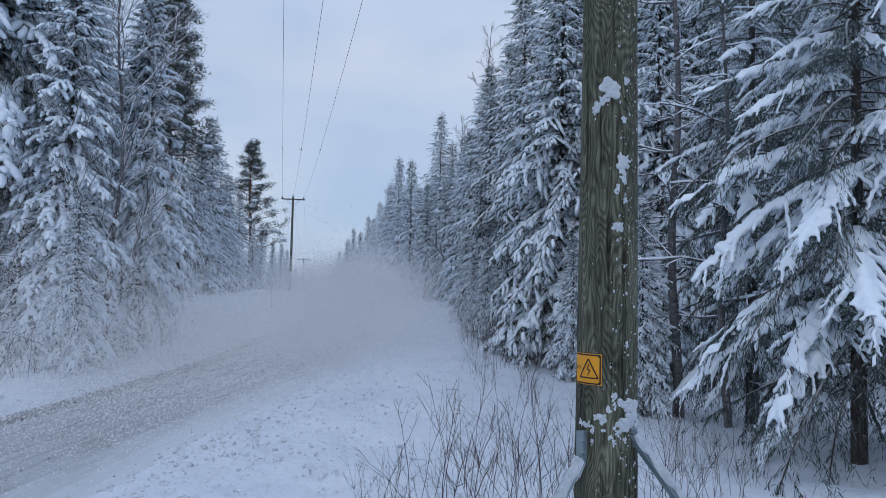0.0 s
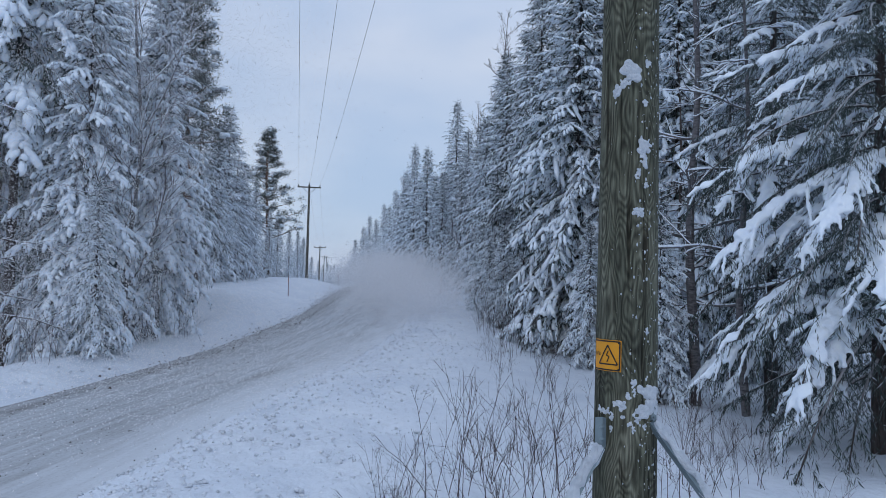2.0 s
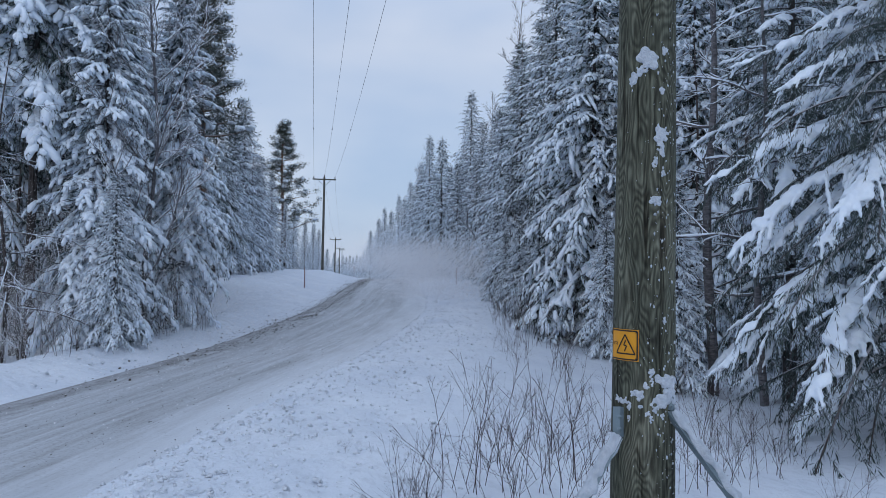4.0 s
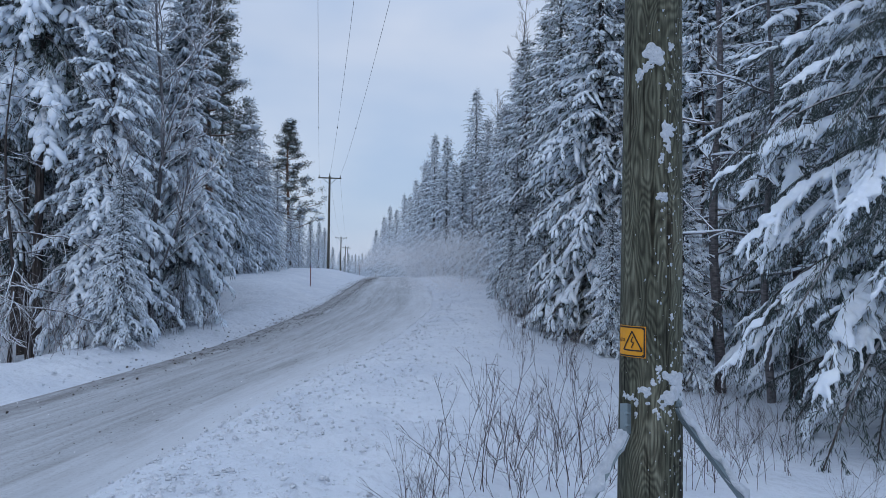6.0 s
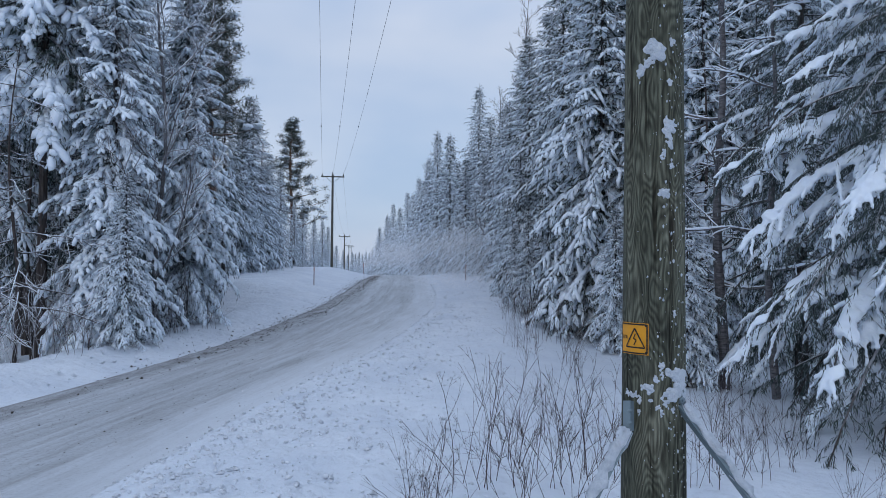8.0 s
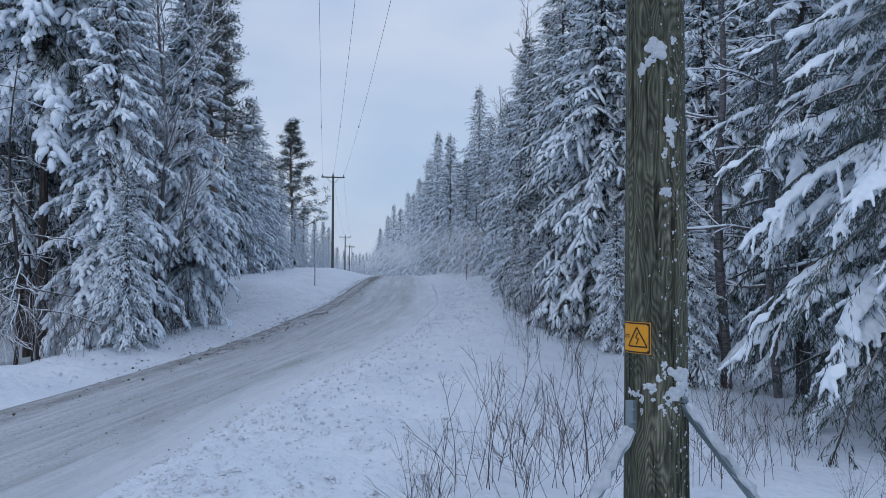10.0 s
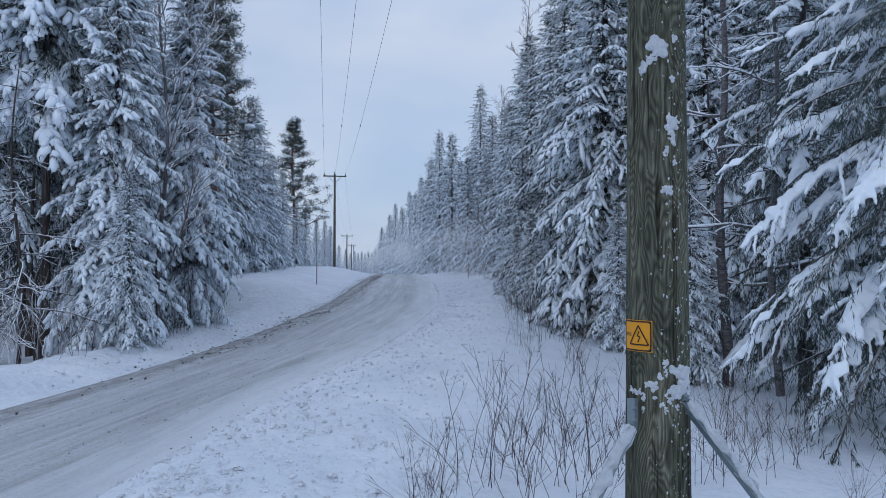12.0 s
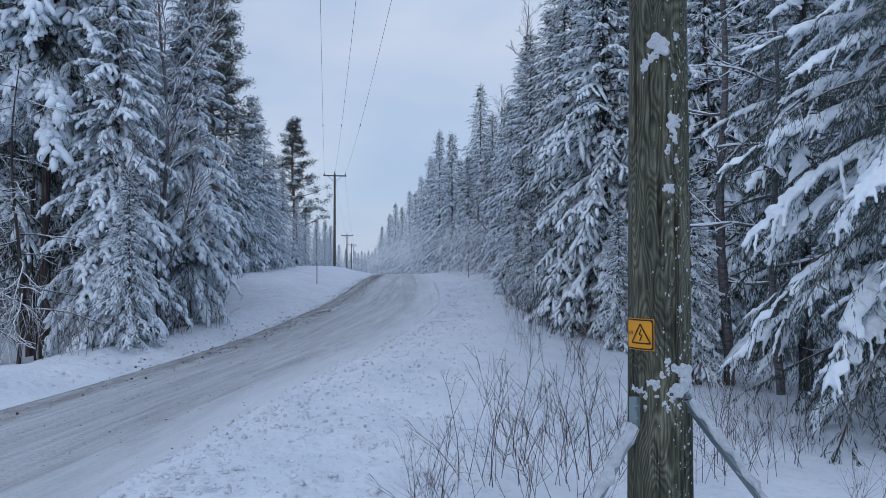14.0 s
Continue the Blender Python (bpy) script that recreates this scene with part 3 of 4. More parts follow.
def bare_tree(name, tall, spread, seed, levels=3, limbs=16, bark=None, twig=None, lean=0.0, low=0.25, label="", fork=5, droop=0.0, thin=1.0, up_lo=25, up_hi=62, ridge=0.0):
    """A leafless tree: tapered trunk, limbs and frosted twigs, with ridges of snow on the limbs."""
    rng = np.random.default_rng(seed)
    root = new(name)
    wood, fine, white, limb_parts = Geo(), Geo(), Geo(), []
    zs = np.linspace(-0.4, tall, 14)
    cx = lean * np.clip(zs / tall, 0, 1) ** 1.5 + 0.1 * np.sin(zs * 0.9 + seed)
    cy = 0.1 * np.cos(zs * 0.7 + seed)
    trunk = np.stack([cx, cy, zs], -1)
    r0 = (0.009 * tall + 0.02) * thin
    wood.add(*tube(trunk, r0 * (1 - np.clip(zs / tall, 0, 1)) ** 0.9 + 0.008, 8))

    def grow(base, d, length, radius, level):
        n = 5
        pts = [base]
        v = d.copy()
        for _ in range(n):
            v = v + rng.normal(0, 0.13, 3) + np.array([0, 0, (0.08 if up_hi > 30 else -0.02) - droop * (level > 1)])
            v /= np.linalg.norm(v)
            pts.append(pts[-1] + v * length / n)
        pts = np.array(pts)
        if level == 1:
            limb = Geo()
            limb.add(*tube(pts, np.linspace(radius, radius * 0.45, n + 1), 5))
            limb_parts.append(limb)
        else:
            fine.add(*tube(pts, np.linspace(radius, radius * 0.45, n + 1), 4 if level < 3 else 3))
        if ridge and level < 3:
            w = np.linspace(0.03, 1, 3 * n)
            q = np.stack([np.interp(w, np.linspace(0, 1, n + 1), pts[:, c]) for c in range(3)], -1)
            r = ridge * (0.5 if level > 1 else 1.0) * (0.6 + 12 * radius) * rng.uniform(0.6, 1.3, 3 * n) * np.sin(np.linspace(0.15, 3.0, 3 * n)) ** 0.5
            white.add(*tube(q, r, 6, 0.85, radius * 0.6 + ridge * 0.25))
        if level < levels:
            kids = fork + (level == 1) * 3
            for k in range(kids):
                u = 0.2 + 0.8 * (k + rng.uniform(0, 0.9)) / kids
                q = np.array([np.interp(u, np.linspace(0, 1, n + 1), pts[:, c]) for c in range(3)])
                a = rng.normal(size=3)
                a -= a.dot(v) * v
                a /= np.linalg.norm(a)
                nd = v * rng.uniform(0.5, 0.9) + a * rng.uniform(0.5, 0.9)
                grow(q, nd / np.linalg.norm(nd), length * rng.uniform(0.32, 0.55) * (1.05 - 0.4 * u), max(radius * 0.5, 0.0045), level + 1)

    for i in range(limbs):
        u = low + (0.98 - low) * (i + rng.uniform(0, 0.9)) / limbs
        q = np.array([np.interp(u * tall, zs, trunk[:, c]) for c in range(3)])
        az, up = i * 2.4 + rng.uniform(-0.5, 0.5), radians(rng.uniform(up_lo, up_hi))
        d = np.array([np.cos(az) * np.cos(up), np.sin(az) * np.cos(up), np.sin(up)])
        grow(q, d, spread * (1.1 - 0.75 * u) * rng.uniform(0.75, 1.2), r0 * 0.4 * (1.1 - u) + 0.007, 1)
    part("trunk", wood.mesh("trunk", bark or BARK_BIRCH), root)
    for limb in limb_parts:
        part("limb", limb.mesh("limb", bark or BARK_BIRCH), root)
    tagged(part("fine_branching", fine.mesh("fine_branching", twig or FROST_TWIG), root, "fine frosted twigs"), kind="stuff")
    if ridge:
        tagged(part("snow_load", white.mesh("snow_load", SNOW_LOAD, True), root, "ridges of snow along the limbs"), kind="stuff")
    return tagged(root, label or "bare birch with frosted grey twigs", "birch tree", "roadside trees")


def pine(name, tall, reach, seed, low=0.5, label="", clumps=26, lod="mid"):
    """A Scots pine: bare reddish bole and a crown of clumps on crooked limbs."""
    rng = np.random.default_rng(seed)
    root = new(name)
    wood, green, white = Geo(), Geo(), Geo()
    zs = np.linspace(-0.4, tall, 12)
    trunk = np.stack([0.12 * np.sin(zs * 0.5), 0 * zs, zs], -1)
    wood.add(*tube(trunk, (0.011 * tall + 0.03) * (1 - np.clip(zs / tall, 0, 1)) ** 0.8 + 0.02, 8))
    for i in range(clumps):
        u = (i + rng.uniform(0, 1)) / clumps
        h = tall * (low + (0.99 - low) * u)
        az = i * 2.4 + rng.uniform(-0.4, 0.4)
        long = reach * (0.55 + 0.6 * np.sin(np.pi * min(1, u * 0.75 + 0.25))) * (1.1 - 0.95 * u) * rng.uniform(0.75, 1.15)
        up = rng.uniform(-0.1, 0.4)
        n = np.linspace(0, 1, 5)
        p = np.stack([np.cos(az) * n * long, np.sin(az) * n * long, h + long * (up * n + 0.2 * n ** 2)], -1)
        wood.add(*tube(p, np.linspace(0.05, 0.015, 5), 4))
        for k in range(8):
            q = p[4] * (1 - k * 0.09) + p[0] * k * 0.09 + rng.normal(0, 0.26 * (1.05 - 0.7 * u), 3) * np.array([1, 1, 0.6])
            for _ in range(64):
                d = rng.normal(size=3) + np.array([0, 0, 0.35])
                d /= np.linalg.norm(d)
                w = np.cross(d, rng.normal(size=3))
                w *= 0.015 / (np.linalg.norm(w) + 1e-9)
                c = q + rng.normal(0, 0.16, 3) * np.array([1, 1, 0.6])
                ln = rng.uniform(0.14, 0.26)
                green.add([c, c + d * ln * 0.5 + w, c + d * ln, c + d * ln * 0.5 - w], [(0, 1, 2, 3)])
            if rng.uniform() < 0.35:
                v, f = blob(rng, rng.uniform(0.14, 0.26), 0.5)
                white.add(v + q + np.array([0, 0, 0.14]), f)
    part("trunk", wood.mesh("trunk", BARK_PINE), root)
    part("crown", green.mesh("crown", NEEDLES_PINE), root)
    tagged(part("snow_load", white.mesh("snow_load", SNOW_LOAD, True), root, "thin snow on the needle clumps"), kind="stuff")
    return tagged(root, label or "tall pine with a reddish bole and sparse crown", "pine tree", "roadside trees")


def stand(ob, x, y, rz=0.0, sink=0.1):
    ob.matrix_basis = pose(x, y, float(height(x, y)) - sink, 0, 0, rz)
    return ob


def place(proto, spots):
    """Copies of a tree at (x, y, turn, scale)."""
    for x, y, rz, k in spots:
        m = pose(x, y, float(height(x, y)) - 0.15, 0, 0, rz)
        c = copy_thing(proto, m)
        c.scale = (k, k, k)


def at(px, y):
    """Sideways place of a bearing, given as in a picture 1568 wide, at a distance."""
    return (px - 784) / 1305 * y


def build_trees():
    # the big spruces close by the pole
    stand(spruce("spruce", 14, 3.5, 230, "laden", 1, low=1.3, snow=0.46, label="big dark spruce with thick snow pads on drooping boughs"), at(1625, 11.5), 11.5, 20)
    stand(spruce("spruce", 15, 2.2, 230, "near", 2, low=1.3, snow=0.6), at(1425, 15), 15, 60)
    stand(spruce("spruce", 15.5, 2.9, 270, "white", 3, low=0.5, shape=0.78), at(1070, 24), 24, 10)
    stand(spruce("spruce", 16, 2.8, 270, "mid", 4, low=0.4, shape=0.78), at(1000, 31), 31, 120)
    stand(spruce("spruce", 14, 2.3, 220, "plastered", 8, low=0.8), at(1250, 21), 21, 100)
    # left stand
    stand(spruce("spruce", 16, 2.8, 230, "plastered", 5, low=6.8, snow=0.7), at(80, 19), 19, 30)
    stand(spruce("spruce", 12, 1.8, 250, "plastered", 6, low=0.3, needles=NEEDLES_FROST_HAZE, label="slender spruce plastered with white snow"), at(205, 18.5), 18.5, 200)
    stand(spruce("spruce", 10.8, 1.75, 250, "plastered", 7, low=1.0, snow=0.85, shape=0.75, needles=NEEDLES_FROST_HAZE), at(333, 22), 22, 0)
    mid = [spruce("spruce", 14, 2.5, 200, "white", 20, low=0.5, shape=0.78), spruce("spruce", 11, 2.2, 180, "white", 21, low=0.3, shape=0.78, needles=NEEDLES_FROST_HAZE),
           spruce("spruce", 14, 2.2, 150, "mid", 22, low=3.4, snow=0.7, label="tall spruce with a bare lower bole and snowy boughs")]
    stand(mid[0], at(1175, 23), 23, 45)
    stand(mid[1], at(450, 46), 46, 0)
    stand(mid[2], at(130, 21.5), 21.5, 0)
    place(mid[0], [(at(1315, 22), 22, 210, 1.2), (at(1130, 25), 25, 300, 1.2), (at(940, 37), 37, 80, 0.95),
                   (at(1480, 19), 19, 10, 1.2), (at(315, 25), 25, 250, 0.8)])
    place(mid[1], [(at(905, 42), 42, 30, 0.95), (at(432, 42), 42, 77, 0.85), (at(478, 50), 50, 120, 0.75),
                   (at(925, 32), 32, 260, 0.6), (at(1010, 25), 25, 160, 0.45), (at(1095, 21), 21, 20, 0.4), (at(1222, 15.5), 15.5, 200, 0.42), (at(228, 17), 17, 40, 0.38), (at(915, 29), 29, 40, 0.3), (at(940, 27), 27, 140, 0.36), (at(900, 34), 34, 240, 0.42), (at(975, 25.5), 25.5, 300, 0.4)])
    place(mid[2], [(at(-10, 20), 20, 70, 1.1), (at(55, 22), 22, 160, 1.0), (at(400, 33), 33, 60, 0.75)])
    # far crowns get the needle colour with the haze mixed in
    far = [spruce("spruce", 15, 2.5, 190, "far", 30, low=0.3, shape=0.8, needles=NEEDLES_FROST_HAZE), spruce("spruce", 12, 2.3, 170, "far", 31, low=0.2, shape=0.8, needles=NEEDLES_FROST_HAZE)]
    stand(far[0], at(851, 58), 58, 0)
    stand(far[1], at(800, 62), 62, 0)
    place(far[0], [(at(872, 54), 54, 50, 0.8), (at(893, 48), 48, 10, 0.75), (at(778, 68), 68, 90, 0.9), (at(764, 74), 74, 33, 0.8),
                   (at(930, 52), 52, 210, 1.1), (at(975, 48), 48, 3, 1.2), (at(1050, 44), 44, 130, 1.2), (at(700, 118), 118, 70, 0.85),
                   (at(725, 105), 105, 120, 0.85), (at(745, 92), 92, 120, 0.85), (at(540, 66), 66, 60, 0.42), (at(500, 54), 54, 60, 0.5)])
    place(far[1], [(at(828, 55), 55, 40, 0.75), (at(862, 49), 49, 140, 0.7), (at(758, 84), 84, 200, 0.95), (at(690, 128), 128, 9, 1.0),
                   (at(815, 66), 66, 40, 0.85), (at(790, 72), 72, 140, 0.85), (at(750, 80), 80, 200, 0.75), (at(840, 62), 62, 200, 0.9),
                   (at(712, 112), 112, 19, 0.95), (at(735, 97), 97, 77, 0.95), (at(676, 140), 140, 61, 0.9), (at(560, 72), 72, 10, 0.42),
                   (at(575, 80), 80, 10, 0.47), (at(585, 92), 92, 10, 0.5), (at(525, 58), 58, 200, 0.45), (at(470, 48), 48, 200, 0.6),
                   (at(450, 50), 50, 100, 0.7)])
    place(far[1], [(at(p, y), y, 53 * i, 0.9) for i, (p, y) in enumerate([(-70, 30), (-20, 27), (25, 31), (70, 28), (115, 32), (160, 29), (205, 31), (255, 29), (330, 32)])])
    rng = np.random.default_rng(77)
    spots = []
    for i in range(24):   # the wood behind the edge trees
        y = 24 + 46 * (i + rng.uniform(0, 1)) / 24
        spots.append((at(1000, y) + 2.5 + rng.uniform(0, 8), y, rng.uniform(0, 360), rng.uniform(0.95, 1.35)))
    for i in range(20):
        y = 23 + 30 * (i + rng.uniform(0, 1)) / 20
        spots.append((at(362, y) - 2.5 - rng.uniform(0, 8), y, rng.uniform(0, 360), rng.uniform(0.75, 1.0)))
    for _ in range(14):
        y = rng.uniform(24, 31)
        spots.append((at(1250, y) + rng.uniform(0, 9), y, rng.uniform(0, 360), rng.uniform(0.95, 1.3)))
    place(far[0], [q for q in spots[:24] if q[1] >= 33])
    place(mid[0], [q for q in spots[:24] if q[1] < 33] + spots[44:])
    place(far[1], [(x, y, rz, k * 1.25) for x, y, rz, k in spots[24:44] if y >= 33])
    place(mid[2], [(x, y, rz, k * 1.2) for x, y, rz, k in spots[24:44] if y < 33])
    tiny = [(at(p, y), y, 40 * i, 0.8) for i, (p, y) in enumerate([(600, 190), (612, 205), (628, 230), (640, 260), (652, 250), (664, 210), (672, 180), (620, 280), (634, 290), (646, 300), (658, 280)])]
    place(far[1], tiny)
    # bare trees
    stand(bare_tree("birch", 13, 3.0, 3, 3, 30, low=0.12, fork=9, thin=0.42, ridge=0.02, label="bare birch with upswept snowy limbs"), at(287, 19), 19)
    b = stand(bare_tree("birch", 17, 2.6, 5, 3, 24, low=0.45, fork=6, thin=0.8), at(935, 44), 44)
    place(b, [(at(887, 57), 57, 90, 0.85), (at(772, 80), 80, 30, 0.85), (at(757, 90), 90, 130, 0.85), (at(466, 46), 46, 60, 0.5), (at(695, 125), 125, 60, 0.6)])
    stand(bare_tree("birch", 14, 1.8, 8, 2, 16, low=0.2, thin=0.75, ridge=0.022, up_lo=-5, up_hi=40, label="slim birch with pale flaking bark and snowy branches"), at(1281, 15.5), 15.5)
    stand(bare_tree("birch", 10, 2.3, 9, 2, 22, low=0.16, thin=0.75, fork=3, ridge=0.032, up_lo=-12, up_hi=22, label="slim grey birch with level snow-covered limbs at the wood's edge"), at(1374, 14.5), 14.5)
    stand(bare_tree("frosted_bush", 6.0, 3.2, 12, 3, 14, low=0.1, fork=5, bark=FROST_TWIG, thin=1.3, label="leafless bush white with hoarfrost"), at(880, 43), 43)
    d = stand(bare_tree("dead_spruce", 8, 2.4, 31, 2, 26, low=0.2, fork=7, thin=0.5, ridge=0.014, bark=BARK_SPRUCE, up_lo=-22, up_hi=12,
                        label="half-dead spruce with bare snow-covered lower limbs"), at(30, 17), 17)
    tagged(d, category="spruce tree")
    place(d, [(at(60, 19.5), 19.5, 250, 1.1), (at(165, 19.5), 19.5, 20, 0.8), (at(1250, 20), 20, 60, 1.2), (at(1345, 18.5), 18.5, 200, 1.2), (at(1500, 14), 14, 290, 0.7), (at(-60, 17), 17, 200, 1.0)])
    # pines
    stand(pine("pine_tree", 12.6, 2.7, 3, 0.26, clumps=46), at(519, 62), 62)
    stand(pine("pine_tree", 15, 1.35, 4, 0.45, clumps=40), at(376, 30), 30)


build_trees()


def shrub(name, tall, stems, seed, fan=0.5, thick=0.0045, bark=None, label=""):
    rng = np.random.default_rng(seed)
    g = Geo()

    def shoot(base, d, ln, r, level):
        n = np.linspace(0, 1, 7 if level == 0 else 4)
        curl = rng.normal(0, 0.14, 3) * ln * np.array([1, 1, 0.3]) + np.array([0, 0, 0.1 * ln * (level > 0)])
        wob = rng.normal(0, 0.012 * ln, (len(n), 3)) * n[:, None]
        p = base + n[:, None] * d * ln + (n ** 2)[:, None] * curl + wob
        g.add(*tube(p, np.linspace(r, r * 0.4, len(n)), 4 if level == 0 else 3))
        if level == 2:
            return
        for k in range(rng.integers(4, 9) if level == 0 else rng.integers(0, 3)):
            u = rng.uniform(0.28, 0.95)
            q = np.array([np.interp(u, n, p[:, c]) for c in range(3)])
            sd = d * 0.8 + rng.normal(0, 0.5, 3) * np.array([1, 1, 0.45])
            sd /= np.linalg.norm(sd)
            shoot(q, sd, ln * (1.05 - u) * rng.uniform(0.4, 0.8) + 0.05, max(r * 0.55, 0.0016), level + 1)

    for i in range(stems):
        az, out = rng.uniform(0, 2 * np.pi), rng.uniform(0, fan)
        d = np.array([np.cos(az) * out, np.sin(az) * out, 1.0])
        d /= np.linalg.norm(d)
        base = np.array([rng.normal(0, 0.16), rng.normal(0, 0.16), -0.1])
        shoot(base, d, tall * rng.uniform(0.5, 1.1), thick * rng.uniform(0.75, 1.25), 0)
    root = new(name, g.mesh("shrub_stems", bark or SHRUB_BARK))
    return tagged(root, label or "leafless willow shrub with thin reddish brown stems in snow", "shrub", "bare shrubs")


def build_shrubs():
    protos = [shrub("willow_shrub", 1.35, 7, s, 0.55, 0.0042) for s in range(4)]
    spots = [(855, 7.4, 1.0), (905, 7.8, 1.05), (955, 8.4, 1.1), (1005, 8.0, 1.05), (1055, 8.8, 1.1), (985, 9.8, 1.1),
             (1080, 9.4, 1.0), (930, 6.9, 0.85), (770, 6.1, 0.7), (742, 6.3, 0.55), (800, 6.4, 0.6), (640, 8.2, 0.12), (684, 8.1, 0.1), (1260, 8.6, 0.9), (1310, 9.4, 0.8),
             (1400, 9.6, 0.8), (1290, 10.6, 0.9), (1265, 9.6, 1.0), (1335, 8.8, 0.9), (1520, 7.6, 0.7), (1030, 7.2, 0.8), (1440, 10.2, 0.6), (1340, 11.2, 0.9),
             (935, 22, 1.1), (955, 20, 1.2), (915, 25, 1.2), (980, 21, 1.2), (1010, 18, 1.0), (905, 29, 1.2), (925, 18.5, 0.8),
             (115, 15, 1.1), (160, 16.5, 1.0), (330, 20, 1.2), (375, 21, 1.0), (300, 19, 1.0), (900, 24, 0.9), (890, 31, 1.0), (945, 17, 0.7), (1030, 16, 0.9)]
    for i, (px, y, k) in enumerate(spots):
        x = at(px, y)
        m = pose(x, y, float(height(x, y)), 0, 0, 47 * i)
        c = protos[i % 4] if i < 4 else copy_thing(protos[i % 4], m)
        c.matrix_basis = m
        c.scale = (k, k, k)
    frosty = [shrub("sapling", 1.9, 5, 20 + q, 0.4, 0.007, FROST_TWIG, "thin leafless sapling dusted with snow at the wood's edge") for q in range(3)]
    for i, (px, y, k) in enumerate([(20, 15.2, 1.0), (60, 15.6, 0.8), (100, 16, 1.2), (140, 16.4, 0.8), (5, 16.4, 1.2),
                                    (265, 18.5, 0.8), (310, 19.5, 0.8), (375, 22, 0.9), (-25, 15.6, 1.2), (155, 18, 1.3)]):
        x = at(px, y)
        m = pose(x, y, float(height(x, y)), 0, 0, 71 * i)
        c = frosty[i] if i < 3 else copy_thing(frosty[i % 3], m)
        c.matrix_basis = m
        c.scale = (k, k, k)


build_shrubs()


# ---- power line ----
def build_near_pole():
    x, y = at(1166, 3.3), 3.3
    z = float(height(x, y))
    root = new("utility_pole")
    root.matrix_basis = pose(x, y, z)
    rng = np.random.default_rng(5)
    zs = np.linspace(-0.5, 10.6 - z, 60)
    n = 40
    ang = np.arange(n) / n * 2 * np.pi

    def radius(h):
        return 0.1395 - 0.0075 * (h + z - 1.5)

    ring = []
    for h in zs:
        r = radius(h) * (1 + 0.006 * np.sin(3 * ang + h) + 0.004 * np.sin(11 * ang + 0.6 * h))
        ring.append(np.stack([r * np.cos(ang), r * np.sin(ang), np.full(n, h)], -1))
    v = np.concatenate(ring)
    i, j = np.arange(len(zs) - 1)[:, None] * n, np.arange(n)[None, :]
    k = (j + 1) % n
    f = np.stack([i + j, i + k, i + n + k, i + n + j], -1).reshape(-1, 4)
    g = Geo()
    g.add(v, f)
    part("shaft", g.mesh("shaft", POLE_WOOD, True), root)

    def level(py):
        return 2.2 + (465 - py) / 1305 * 3.18 - z

    def bearing(px, h):
        """Angle round the shaft at which a bearing meets its near side."""
        c = np.clip(((px - 784) / 1305 * 3.2 - x) / radius(h), -0.98, 0.98)
        return -np.arccos(c) + 0.0

    # crossarm high above
    g = Geo()
    g.add(*box(-0.62, 0.12 + radius(10 - z) - 0.08, 10.1 - z, 2.4, 0.09, 0.11))
    part("crossarm", g.mesh("crossarm", POLE_FAR), root)
    for dx in (-1.06, 0, 1.06):
        g = Geo()
        hs = np.linspace(0, 0.22, 7)
        g.add(*tube(np.stack([0 * hs + dx - 0.62, 0 * hs + 0.12, hs + 10.15 - z], -1), [0.02, 0.05, 0.03, 0.055, 0.03, 0.05, 0.02], 10))
        part("insulator", g.mesh("insulator", PORCELAIN, True), root)

    # snow plastered on the shaft
    for px, py, w, hgt in ((1168, 78, 20, 22), (1155, 100, 12, 10), (1143, 113, 12, 14), (1197, 62, 8, 8), (1193, 212, 15, 18), (1188, 238, 12, 22),
                           (1180, 264, 7, 10), (1194, 284, 7, 6), (1181, 332, 10, 12), (1192, 136, 6, 9), (1200, 548, 5, 9), (1205, 655, 24, 14),
                           (1213, 682, 16, 16), (1186, 690, 12, 9), (1133, 694, 16, 8), (1156, 682, 8, 10), (1170, 712, 6, 8), (1176, 655, 5, 8), (1214, 668, 17, 17), (1200, 688, 20, 12), (1224, 692, 9, 16), (1176, 640, 7, 8), (1166, 664, 6, 8), (1150, 676, 10, 7),
                           (1184, 703, 8, 7), (1197, 716, 5, 8), (1158, 700, 5, 5), (1126, 690, 12, 6), (1141, 702, 6, 10), (1140, 722, 4, 8), (1176, 722, 4, 7)):
        h = level(py)
        a = bearing(px, h)
        r = radius(h)
        g = Geo()
        wide, high = w / 1305 * 3.2, hgt / 1305 * 3.2
        least = min(wide, high)
        balls = []
        for q in range(26):
            u, dz = rng.normal(0, 0.42, 2)
            if u * u + dz * dz > 1.1:
                continue
            balls.append((u * wide, dz * high, 0, least * rng.uniform(0.14, 0.46), 0.7))
        v, f = melt(balls, max(0.0028, least * 0.13))
        v[:, 2] = np.maximum(v[:, 2], -0.003) * 0.9 + 0.0012 * np.sin(v[:, 0] * 310 + 2 * np.sin(v[:, 1] * 270))
        turned = a + v[:, 0] / r
        g.add(np.stack([(r + v[:, 2]) * np.cos(turned), (r + v[:, 2]) * np.sin(turned), h + v[:, 1]], -1), f)
        part("snow_patch", g.mesh("snow_patch", SNOW_SHADED, True), root, "clinging patch of snow, coloured grey for the shaded side")
    g = Geo()
    for q in range(620):
        h = rng.uniform(0.3, 4.2)
        a = -np.pi / 2 + np.clip(rng.normal(0.45, 0.5), -1.4, 1.5)
        r = radius(h)
        v, f = blob(rng, 0.001 + 0.005 * rng.uniform() ** 3, 1.5, 0.35, 5, 3)
        g.add(v + np.array([(r + 0.001) * np.cos(a), (r + 0.001) * np.sin(a), h]), f)
    tagged(part("snow_specks", g.mesh("snow_specks", SNOW_SHADED, True), root, "scattered crumbs of snow"), kind="stuff")

    # warning plate wrapped on the shaft
    plate = new("warning_sign")
